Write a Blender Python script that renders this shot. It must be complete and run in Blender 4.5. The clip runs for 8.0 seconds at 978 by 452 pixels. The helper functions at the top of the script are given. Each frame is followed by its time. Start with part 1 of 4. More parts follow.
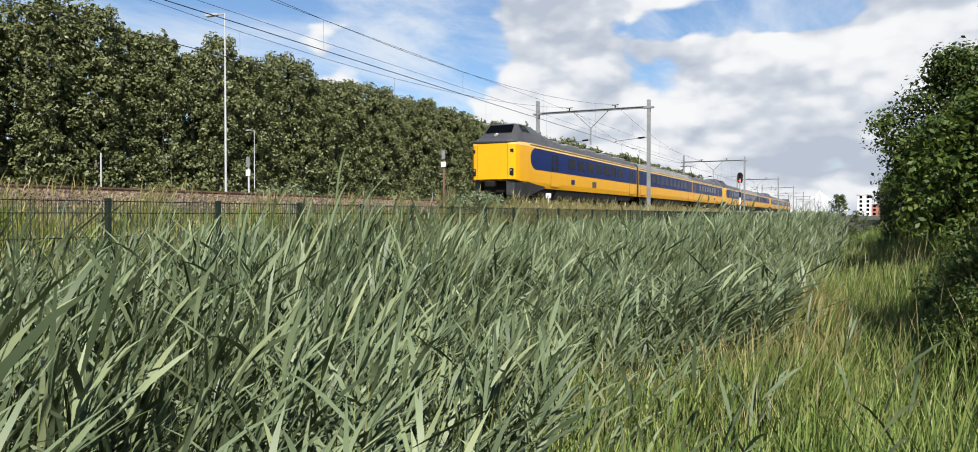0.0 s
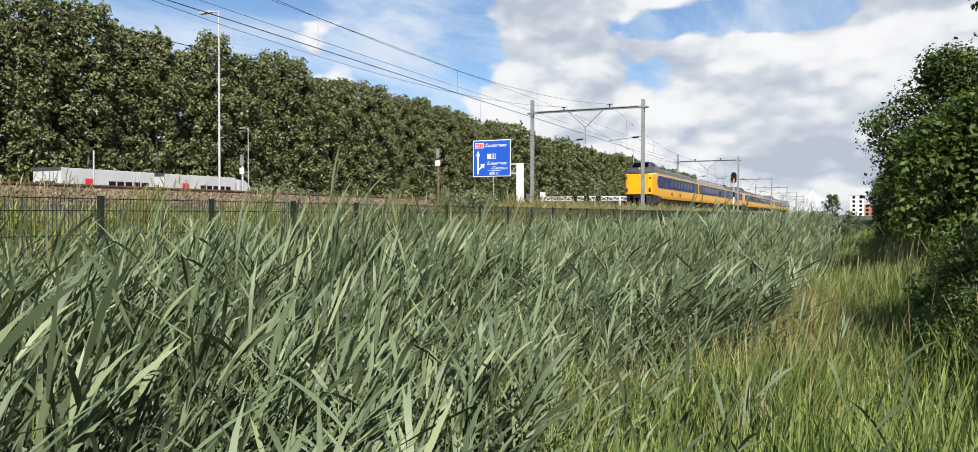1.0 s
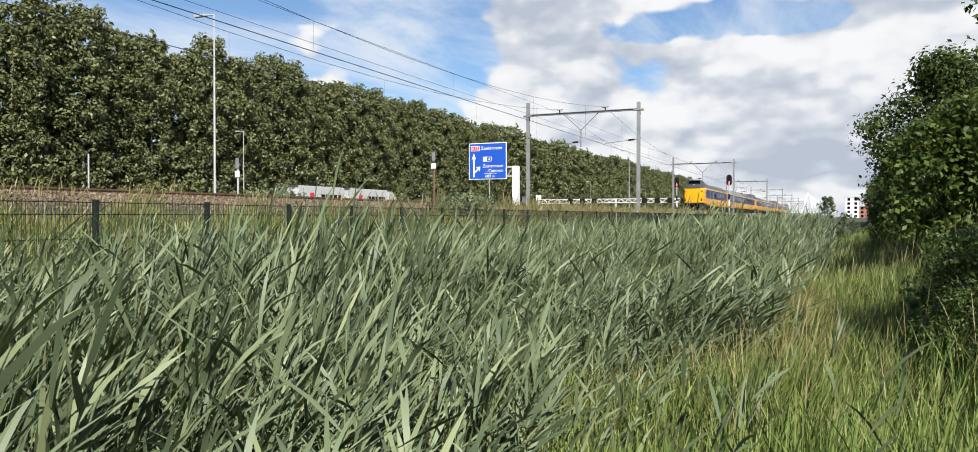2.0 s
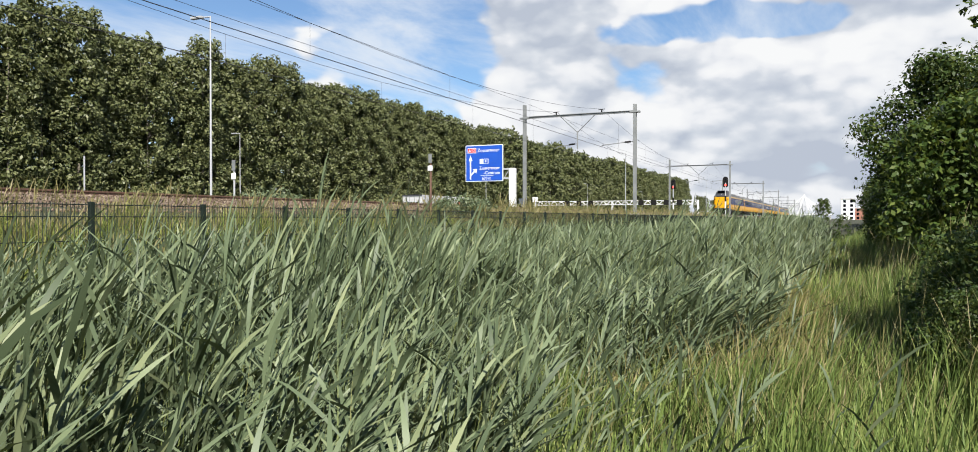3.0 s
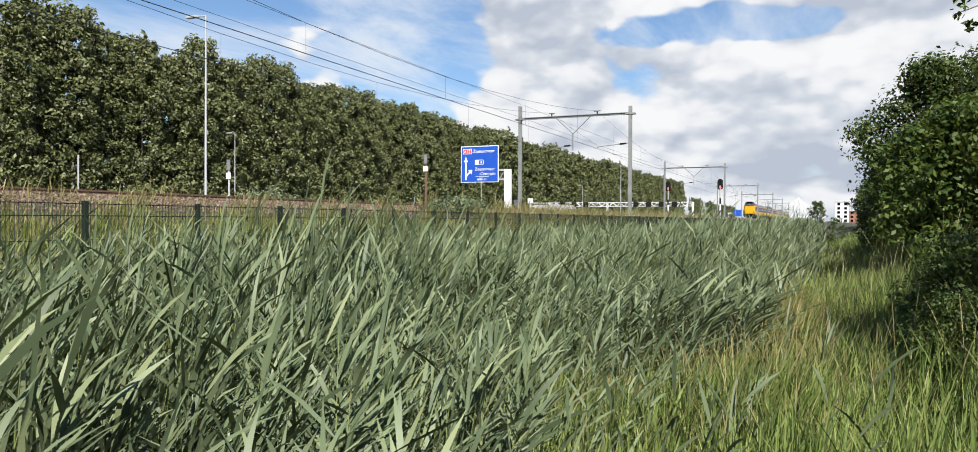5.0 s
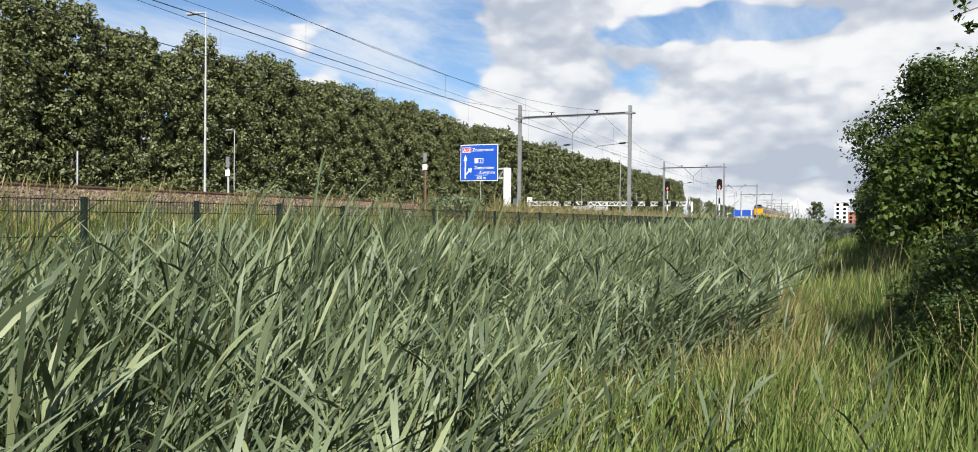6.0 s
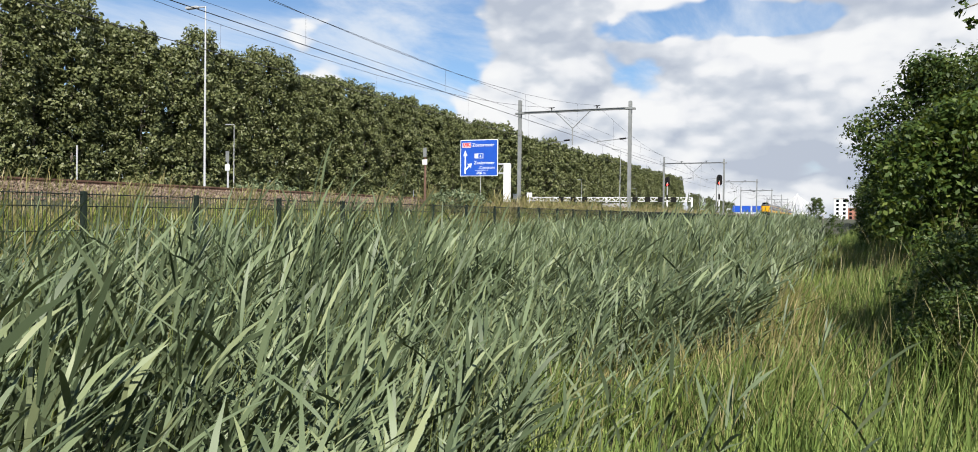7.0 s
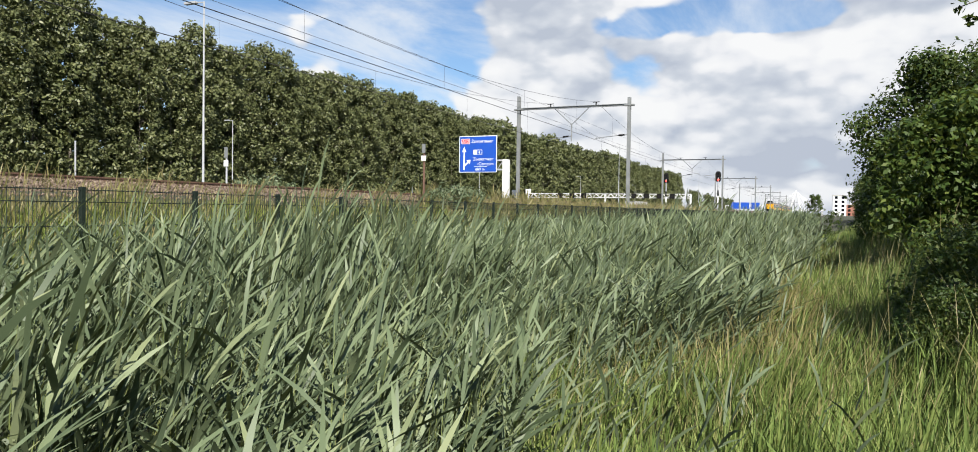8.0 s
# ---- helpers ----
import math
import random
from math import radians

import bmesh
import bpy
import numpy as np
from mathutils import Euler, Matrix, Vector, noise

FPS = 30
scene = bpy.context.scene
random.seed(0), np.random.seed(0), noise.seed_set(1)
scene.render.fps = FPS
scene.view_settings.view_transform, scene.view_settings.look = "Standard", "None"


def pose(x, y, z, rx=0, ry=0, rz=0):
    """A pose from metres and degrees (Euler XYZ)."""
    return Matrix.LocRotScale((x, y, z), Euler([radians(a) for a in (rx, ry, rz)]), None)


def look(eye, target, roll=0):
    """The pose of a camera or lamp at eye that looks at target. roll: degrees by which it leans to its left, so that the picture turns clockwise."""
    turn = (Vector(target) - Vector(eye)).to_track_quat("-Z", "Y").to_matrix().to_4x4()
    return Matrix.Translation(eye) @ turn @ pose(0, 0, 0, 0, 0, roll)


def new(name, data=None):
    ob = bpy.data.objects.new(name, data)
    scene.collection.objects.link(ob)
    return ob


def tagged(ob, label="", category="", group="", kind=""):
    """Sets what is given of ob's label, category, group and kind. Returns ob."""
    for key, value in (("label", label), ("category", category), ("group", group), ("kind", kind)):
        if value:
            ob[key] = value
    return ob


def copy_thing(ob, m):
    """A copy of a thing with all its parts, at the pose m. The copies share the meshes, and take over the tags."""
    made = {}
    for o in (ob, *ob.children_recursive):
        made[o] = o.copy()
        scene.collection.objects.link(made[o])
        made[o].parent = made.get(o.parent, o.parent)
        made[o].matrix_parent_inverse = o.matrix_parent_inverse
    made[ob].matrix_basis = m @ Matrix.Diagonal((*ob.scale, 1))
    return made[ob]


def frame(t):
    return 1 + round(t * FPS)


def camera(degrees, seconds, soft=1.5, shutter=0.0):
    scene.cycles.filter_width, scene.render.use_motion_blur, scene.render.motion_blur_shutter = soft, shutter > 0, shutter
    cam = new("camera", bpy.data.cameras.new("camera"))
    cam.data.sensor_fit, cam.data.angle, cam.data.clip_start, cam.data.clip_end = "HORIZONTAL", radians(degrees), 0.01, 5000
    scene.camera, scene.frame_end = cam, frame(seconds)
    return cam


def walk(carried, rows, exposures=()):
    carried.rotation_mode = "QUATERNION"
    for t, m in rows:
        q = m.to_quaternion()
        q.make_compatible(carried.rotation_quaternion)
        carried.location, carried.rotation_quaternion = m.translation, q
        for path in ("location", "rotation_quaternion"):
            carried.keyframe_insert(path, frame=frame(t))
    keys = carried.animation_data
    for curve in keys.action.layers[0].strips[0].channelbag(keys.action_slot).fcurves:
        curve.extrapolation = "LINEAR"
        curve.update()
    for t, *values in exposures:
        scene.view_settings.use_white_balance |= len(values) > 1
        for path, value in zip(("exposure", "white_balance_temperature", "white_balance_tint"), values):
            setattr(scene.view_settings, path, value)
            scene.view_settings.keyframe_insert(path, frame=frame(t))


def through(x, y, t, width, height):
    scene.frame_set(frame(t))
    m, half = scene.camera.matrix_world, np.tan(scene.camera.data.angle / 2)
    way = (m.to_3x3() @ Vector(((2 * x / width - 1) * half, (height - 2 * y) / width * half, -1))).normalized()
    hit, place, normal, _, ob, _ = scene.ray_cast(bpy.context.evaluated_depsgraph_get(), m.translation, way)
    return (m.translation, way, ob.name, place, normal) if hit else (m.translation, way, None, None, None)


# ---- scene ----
# ---- camera ----
EYE = (0.0, 0.0, 1.6)
cam = camera(66.32, 8.0, 0.9)
# seconds, heading to the left of the track's line, pitch, roll
TURNS = [(0.0, 25.25, -0.847, -0.076), (0.5, 24.958, -0.978, 0.06), (1.0, 24.808, -0.93, 0.103), (1.5, 24.648, -0.812, 0.053),
         (3.0, 24.243, -0.555, -0.047), (3.5, 24.12, -0.482, 0.021), (4.0, 24.037, -0.484, 0.019), (4.5, 23.97, -0.435, 0.08),
         (6.0, 23.797, -0.583, 0.583), (6.5, 23.867, -0.582, 0.658), (7.0, 23.774, -0.946, 0.709), (7.5, 23.702, -1.161, 0.719),
         (8.0, 23.679, -1.23, 0.788)]


def aim(yaw, pitch, roll):
    a, b = radians(yaw), radians(pitch)
    way = Vector((-math.sin(a) * math.cos(b), math.cos(a) * math.cos(b), math.sin(b)))
    return look(EYE, Vector(EYE) + 10 * way, roll)


walk(cam, [(t, aim(y, p, r)) for t, y, p, r in TURNS])

# ---- light ----
SUN = Vector((0.43, -0.60, 0.68)).normalized()
EXPOSURE = 1.1
scene.view_settings.exposure = EXPOSURE
sun = new("sun", bpy.data.lights.new("sun", "SUN"))
sun.data.energy, sun.data.angle, sun.data.color = 5.6, radians(0.6), (1.0, 0.95, 0.87)
sun.matrix_world = look(SUN * 50, (0, 0, 0))


class Nodes:
    """A small writer of node trees."""

    def __init__(self, tree):
        self.tree = tree
        tree.nodes.clear()

    def add(self, kind):
        return self.tree.nodes.new(kind)

    def put(self, socket, v):
        if isinstance(v, bpy.types.NodeSocket):
            self.tree.links.new(v, socket)
        elif v is not None:
            socket.default_value = v

    def math(self, op, a, b=None, c=None, clamp=False):
        n = self.add("ShaderNodeMath")
        n.operation, n.use_clamp = op, clamp
        for i, v in enumerate((a, b, c)):
            self.put(n.inputs[i], v)
        return n.outputs[0]

    def vmath(self, op, a, b=None):
        n = self.add("ShaderNodeVectorMath")
        n.operation = op
        self.put(n.inputs[0], a), self.put(n.inputs[1], b)
        return n.outputs["Value"] if op in ("DOT_PRODUCT", "LENGTH", "DISTANCE") else n.outputs[0]

    def noise(self, vec, scale, detail=4.0, rough=0.55, dist=0.0):
        n = self.add("ShaderNodeTexNoise")
        self.put(n.inputs["Vector"], vec)
        for k, v in (("Scale", scale), ("Detail", detail), ("Roughness", rough), ("Distortion", dist)):
            n.inputs[k].default_value = v
        return n.outputs["Fac"]

    def ramp(self, fac, stops, mode="LINEAR"):
        n = self.add("ShaderNodeValToRGB")
        n.color_ramp.interpolation = mode
        e = n.color_ramp.elements
        while len(e) < len(stops):
            e.new(0.5)
        for el, (at, col) in zip(e, stops):
            el.position, el.color = at, (*col, 1) if len(col) == 3 else col
        self.put(n.inputs[0], fac)
        return n.outputs[0]

    def mix(self, fac, a, b, blend="MIX"):
        n = self.add("ShaderNodeMix")
        n.data_type, n.blend_type = "RGBA", blend
        self.put(n.inputs[0], fac)
        for i, v in ((6, a), (7, b)):
            self.put(n.inputs[i], (*v, 1) if isinstance(v, tuple) and len(v) == 3 else v)
        return n.outputs[2]

    def step(self, v, lo, hi):
        n = self.add("ShaderNodeMapRange")
        n.interpolation_type = "SMOOTHSTEP"
        for k, x in (("Value", v), ("From Min", lo), ("From Max", hi), ("To Min", 0.0), ("To Max", 1.0)):
            self.put(n.inputs[k], x)
        return n.outputs[0]


def make_world():
    w = bpy.data.worlds.new("sky")
    w.use_nodes = True
    scene.world = w
    n = Nodes(w.node_tree)
    sky = n.add("ShaderNodeTexSky")
    sky.sky_type, sky.sun_disc, sky.sun_elevation, sky.sun_rotation = "NISHITA", False, math.asin(SUN.z), math.atan2(SUN.x, SUN.y)
    sky.air_density, sky.dust_density, sky.ozone_density = 1.0, 0.4, 2.2
    way = n.add("ShaderNodeTexCoord").outputs["Generated"]
    sep = n.add("ShaderNodeSeparateXYZ")
    n.put(sep.inputs[0], way)
    x, y, z = sep.outputs
    up = n.math("MAXIMUM", z, 0.015)
    # cumulus, in azimuth and height
    az = n.math("ARCTAN2", x, y)

    def sky_place(dx, dy):
        c = n.add("ShaderNodeCombineXYZ")
        n.put(c.inputs[0], n.math("ADD", az, dx)), n.put(c.inputs[1], n.math("MULTIPLY_ADD", z, 1.75, dy))
        c.inputs[2].default_value = 5.3
        return c.outputs[0]

    def billow(at):
        warp = n.add("ShaderNodeTexNoise")
        n.put(warp.inputs["Vector"], at)
        warp.inputs["Scale"].default_value, warp.inputs["Detail"].default_value = 11.0, 6.0
        off = n.add("ShaderNodeVectorMath")
        off.operation = "MULTIPLY_ADD"
        n.put(off.inputs[0], warp.outputs["Color"])
        off.inputs[1].default_value = (0.05, 0.05, 0.0)
        n.put(off.inputs[2], at)
        total = n.math("MULTIPLY", n.noise(off.outputs[0], 4.6, 2.0, 0.5), 0.9)
        for scale, weight in ((9.0, 0.26), (21.0, 0.13), (48.0, 0.06)):
            v = n.add("ShaderNodeTexVoronoi")
            v.feature = "SMOOTH_F1"
            n.put(v.inputs["Vector"], off.outputs[0])
            v.inputs["Scale"].default_value, v.inputs["Smoothness"].default_value = scale, 0.35
            total = n.math("ADD", total, n.math("MULTIPLY", n.math("SUBTRACT", 0.5, v.outputs["Distance"]), weight))
        return total

    here, above, near_above = billow(sky_place(0.0, 0.0)), billow(sky_place(-0.012, 0.055)), billow(sky_place(-0.006, 0.02))
    # a bank of cumulus with one blue rent; open sky with thin streaks west of it
    # and clear again towards the sun
    bank = n.math("MULTIPLY_ADD", n.math("MULTIPLY", n.step(az, -0.50, -0.36), n.step(n.math("MULTIPLY", az, -1.0), -0.9, -0.5)), 0.40, -0.10)
    rent = n.math("ADD", n.math("POWER", n.math("ABSOLUTE", n.math("DIVIDE", n.math("ADD", az, 0.13), 0.17)), 2.0),
                  n.math("POWER", n.math("ABSOLUTE", n.math("DIVIDE", n.math("SUBTRACT", z, 0.243), 0.032)), 2.0))
    bank = n.math("SUBTRACT", bank, n.math("MULTIPLY", n.step(n.math("MULTIPLY", rent, -1.0), -1.3, -0.2), 0.26))
    low_bank = n.math("MULTIPLY", n.step(n.math("MULTIPLY", z, -1.0), -0.10, -0.02), 0.05)
    far_up = n.math("MULTIPLY", n.step(z, 0.32, 0.55), 0.5)
    dens = n.math("SUBTRACT", n.math("ADD", n.math("ADD", here, bank), low_bank), far_up)
    cum = n.step(dens, 0.49, 0.575)
    light = n.math("ADD", n.math("MULTIPLY", n.math("SUBTRACT", here, above), 1.5), n.math("MULTIPLY", n.noise(sky_place(0.4, 0.2), 6.5, 6.0, 0.6), 0.72))
    light = n.math("ADD", light, n.math("MULTIPLY", n.math("SUBTRACT", here, near_above), 1.3))
    tone = n.ramp(light, [(0.10, (0.57, 0.63, 0.74)), (0.31, (0.74, 0.79, 0.87)), (0.48, (0.96, 0.98, 1.02)), (0.68, (1.06, 1.07, 1.08))])
    # thin streaks high up
    plane = n.add("ShaderNodeCombineXYZ")
    n.put(plane.inputs[0], n.math("DIVIDE", x, n.math("ADD", up, 0.12)))
    n.put(plane.inputs[1], n.math("MULTIPLY", n.math("DIVIDE", y, n.math("ADD", up, 0.12)), 0.45))
    veil = n.math("MULTIPLY", n.step(n.noise(plane.outputs[0], 1.5, 8.0, 0.62, 0.5), 0.39, 0.70), n.math("SUBTRACT", 0.85, n.math("MULTIPLY", n.step(z, 0.30, 0.55), 0.8)))
    haze = n.math("MULTIPLY", n.step(n.math("MULTIPLY", z, -1.0), -0.16, 0.0), 0.55)
    blue = n.mix(haze, n.mix(1.0, sky.outputs[0], (1.1, 1.25, 1.4), "MULTIPLY"), (6.8, 7.8, 9.2))
    scaled = n.add("ShaderNodeVectorMath")
    scaled.operation = "SCALE"
    n.put(scaled.inputs[0], tone)
    scaled.inputs[3].default_value = 9.4
    veiled = n.mix(veil, blue, (8.2, 8.9, 9.8))
    col = n.mix(cum, veiled, scaled.outputs[0])
    bg = n.add("ShaderNodeBackground")
    n.put(bg.inputs[0], col)
    bg.inputs[1].default_value = 0.044
    n.put(n.add("ShaderNodeOutputWorld").inputs[0], bg.outputs[0])


make_world()


# ---- materials ----
def surface(name, paint, rough=0.6, metal=0.0, bump=None, spec=0.5, glow=0.0, see=0.0):
    """paint(n) gives a colour socket or a tuple; bump(n) a height socket, with its depth in metres."""
    m = bpy.data.materials.new(name)
    m.use_nodes = True
    n = Nodes(m.node_tree)
    b = n.add("ShaderNodeBsdfPrincipled")
    col = paint(n) if callable(paint) else paint
    n.put(b.inputs["Base Color"], (*col, 1) if isinstance(col, tuple) else col)
    r = rough(n) if callable(rough) else rough
    n.put(b.inputs["Roughness"], r)
    b.inputs["Metallic"].default_value = metal
    b.inputs["Specular IOR Level"].default_value = spec
    if glow:
        n.put(b.inputs["Emission Color"], (*col, 1) if isinstance(col, tuple) else col)
        b.inputs["Emission Strength"].default_value = glow
    if bump:
        h, depth = bump(n)
        bn = n.add("ShaderNodeBump")
        bn.inputs["Distance"].default_value = depth
        n.put(bn.inputs["Height"], h)
        n.put(b.inputs["Normal"], bn.outputs[0])
    n.put(n.add("ShaderNodeOutputMaterial").inputs[0], b.outputs[0])
    return m


def place_of(n):
    return n.add("ShaderNodeTexCoord").outputs["Object"]


def mottled(a, b, scale=3.0, fine=25.0):
    def paint(n):
        v = place_of(n)
        f = n.math("ADD", n.math("MULTIPLY", n.noise(v, scale, 4), 0.6), n.math("MULTIPLY", n.noise(v, fine, 5), 0.4))
        return n.ramp(f, [(0.32, a), (0.68, b)])
    return paint


def leafy(name, stops, through=0.35, rough=0.5, gloss=0.25):
    """Leaves and blades: every one its own tint, and light shines through."""
    m = bpy.data.materials.new(name)
    m.use_nodes = True
    n = Nodes(m.node_tree)
    rnd = n.add("ShaderNodeNewGeometry").outputs["Random Per Island"]
    v = place_of(n)
    f = n.math("ADD", n.math("MULTIPLY", rnd, 0.72), n.math("MULTIPLY", n.noise(v, 0.7, 3), 0.3))
    col = n.ramp(f, stops)
    b = n.add("ShaderNodeBsdfPrincipled")
    n.put(b.inputs["Base Color"], col)
    b.inputs["Roughness"].default_value = rough
    b.inputs["Specular IOR Level"].default_value = gloss
    t = n.add("ShaderNodeBsdfTranslucent")
    n.put(t.inputs[0], n.mix(0.55, col, (0.30, 0.36, 0.04), "MIX"))
    mx = n.add("ShaderNodeMixShader")
    mx.inputs[0].default_value = through
    n.put(mx.inputs[1], b.outputs[0]), n.put(mx.inputs[2], t.outputs[0])
    n.put(n.add("ShaderNodeOutputMaterial").inputs[0], mx.outputs[0])
    return m


M = {}
M["reed"] = leafy("reed_leaf", [(0.0, (0.028, 0.041, 0.021)), (0.35, (0.066, 0.088, 0.046)), (0.75, (0.114, 0.143, 0.078)), (0.95, (0.158, 0.174, 0.086)), (1.0, (0.1970, 0.1756, 0.1004))], 0.06, 0.5, 0.20)
M["reed_stem"] = leafy("reed_stem", [(0.0, (0.0851, 0.1134, 0.0340)), (0.7, (0.1361, 0.1588, 0.0510)), (1.0, (0.1928, 0.1644, 0.0737))], 0.1)
M["grass"] = leafy("grass_blade", [(0.0, (0.030, 0.055, 0.012)), (0.35, (0.074, 0.112, 0.026)), (0.75, (0.142, 0.180, 0.050)), (1.0, (0.280, 0.265, 0.110))], 0.12, 0.55, 0.14)
M["verge"] = leafy("verge_grass", [(0.0, (0.06, 0.095, 0.018)), (0.5, (0.14, 0.185, 0.04)), (1.0, (0.30, 0.27, 0.10))], 0.2, 0.6, 0.1)
M["straw"] = leafy("dry_grass", [(0.0, (0.1037, 0.1094, 0.0365)), (0.5, (0.1823, 0.1580, 0.0672)), (1.0, (0.2552, 0.2187, 0.1215))], 0.3)
M["poplar"] = leafy("poplar_leaf", [(0.0, (0.034, 0.044, 0.015)), (0.5, (0.070, 0.081, 0.030)), (1.0, (0.128, 0.134, 0.060))], 0.06, 0.5, 0.25)
M["maple"] = leafy("broad_leaf", [(0.0, (0.0130, 0.0275, 0.0057)), (0.55, (0.0292, 0.0502, 0.0105)), (1.0, (0.0851, 0.1013, 0.0243))], 0.15, 0.55, 0.2)
M["bush"] = leafy("bush_leaf", [(0.0, (0.0162, 0.0340, 0.0065)), (0.6, (0.0421, 0.0689, 0.0130)), (1.0, (0.1013, 0.1215, 0.0284))], 0.18, 0.5, 0.2)
M["bark"] = surface("bark", mottled((0.0595, 0.0510, 0.0382), (0.1445, 0.1275, 0.0978), 4, 30), 0.9, bump=lambda n: (n.noise(place_of(n), 25, 4), 0.02))
M["soil"] = surface("meadow", mottled((0.014, 0.015, 0.007), (0.040, 0.045, 0.016), 0.8, 9), 0.95, bump=lambda n: (n.noise(place_of(n), 14, 5), 0.05))
M["ballast"] = surface("ballast", mottled((0.0595, 0.0408, 0.0306), (0.1530, 0.1105, 0.0850), 2.0, 22), 0.95, bump=lambda n: (n.noise(place_of(n), 30, 3), 0.04))
M["stone"] = leafy("ballast_stone", [(0.0, (0.0429, 0.0308, 0.0219)), (0.5, (0.1037, 0.0761, 0.0551)), (1.0, (0.2066, 0.1644, 0.1280))], 0.0, 0.9, 0.1)
M["brown"] = leafy("brown_grass", [(0.0, (0.0810, 0.0810, 0.0284)), (0.5, (0.1539, 0.1337, 0.0527)), (1.0, (0.2430, 0.2025, 0.0972))], 0.15, 0.6, 0.1)
M["asphalt"] = surface("asphalt", mottled((0.0382, 0.0382, 0.0399), (0.0638, 0.0629, 0.0612), 0.7, 60), 0.85)
M["white_line"] = surface("road_paint", mottled((0.5100, 0.5100, 0.4930), (0.6375, 0.6375, 0.6205), 2, 30), 0.6)
M["rail"] = surface("rusty_rail", mottled((0.0765, 0.0425, 0.0298), (0.1615, 0.0935, 0.0638), 3, 40), 0.6, 0.4)
M["rail_top"] = surface("polished_rail", (0.55, 0.53, 0.50), 0.25, 1.0)
M["sleeper"] = surface("concrete_sleeper", mottled((0.1870, 0.1700, 0.1445), (0.3060, 0.2805, 0.2465), 3, 30), 0.9)
M["galv"] = surface("galvanised_steel", mottled((0.1105, 0.1190, 0.1190), (0.1785, 0.1870, 0.1870), 1.5, 18), 0.6, 0.2)
M["galv_pale"] = surface("pale_galvanised_steel", mottled((0.2550, 0.2635, 0.2720), (0.3570, 0.3655, 0.3740), 1.5, 18), 0.5, 0.15)
M["fence"] = surface("fence_green", mottled((0.0059, 0.0102, 0.0076), (0.0119, 0.0187, 0.0136), 3, 30), 0.6, spec=0.2)
M["wire"] = surface("wire", (0.0298, 0.0298, 0.0298), 0.6, 0.3)
M["black"] = surface("black_steel", mottled((0.0034, 0.0034, 0.0034), (0.0102, 0.0098, 0.0093), 3, 20), 0.7, spec=0.15)
M["white"] = surface("white_paint", mottled((0.4930, 0.5015, 0.5015), (0.5780, 0.5780, 0.5780), 1.2, 14), 0.45)
M["sign_blue"] = surface("sign_blue", mottled((0.0051, 0.0467, 0.2890), (0.0076, 0.0595, 0.3400), 1, 9), 0.4)
M["sign_red"] = surface("sign_red", (0.4420, 0.0170, 0.0255), 0.4)
M["sign_white"] = surface("sign_white", (0.5610, 0.5780, 0.5950), 0.4)
M["yellow"] = surface("train_yellow", mottled((0.4590, 0.2227, 0.0017), (0.5100, 0.2550, 0.0026), 0.9, 12), 0.35, spec=0.3)
M["blue"] = surface("train_blue", mottled((0.0010, 0.0085, 0.058), (0.0018, 0.0115, 0.074), 0.9, 12), 0.35, spec=0.06)
M["cream"] = surface("cream_stripe", mottled((0.4080, 0.2550, 0.0680), (0.4930, 0.3315, 0.1105), 0.9, 12), 0.35)
M["roof"] = surface("train_roof", mottled((0.0935, 0.0935, 0.0892), (0.1615, 0.1615, 0.1573), 0.6, 9), 0.6)
M["dark_roof"] = surface("cab_dome", mottled((0.0255, 0.0255, 0.0272), (0.0467, 0.0467, 0.0493), 0.7, 10), 0.45)
M["window"] = surface("window_glass", (0.0034, 0.0043, 0.0059), 0.06, 0.0, spec=0.035)
M["skirt"] = surface("grey_skirt", mottled((0.024, 0.025, 0.028), (0.046, 0.047, 0.050), 1, 12), 0.5)
M["lamp_red"] = surface("red_light", (1.0, 0.03, 0.02), 0.4, glow=4.0)
M["lamp_white"] = surface("lamp_glass", (0.5950, 0.6120, 0.6120), 0.2)
M["truck"] = surface("truck_white", mottled((0.30, 0.31, 0.315), (0.37, 0.37, 0.37), 0.8, 10), 0.45)
M["rubber"] = surface("rubber", mottled((0.0127, 0.0127, 0.0127), (0.0255, 0.0255, 0.0255), 4, 40), 0.85)
M["car_red"] = surface("car_red", (0.4250, 0.0255, 0.0170), 0.25)
M["concrete"] = surface("concrete", mottled((0.2890, 0.2805, 0.2635), (0.4250, 0.4165, 0.3910), 0.5, 8), 0.85)
M["brick_far"] = surface("far_brick", mottled((0.2040, 0.0850, 0.0595), (0.2720, 0.1275, 0.0850), 0.4, 6), 0.9)


# ---- shapes ----
def finish(bm, name, mat, smooth=False):
    me = bpy.data.meshes.new(name)
    bm.normal_update()
    bm.to_mesh(me)
    bm.free()
    for m in (mat if isinstance(mat, (list, tuple)) else [mat]):
        me.materials.append(m)
    if smooth:
        me.polygons.foreach_set("use_smooth", [True] * len(me.polygons))
    return me


def part(name, bm, mat, parent, label="", smooth=False):
    me = bm if isinstance(bm, bpy.types.Mesh) else finish(bm, name, mat, smooth)
    ob = new(name, me)
    ob.parent = parent
    return tagged(ob, label)


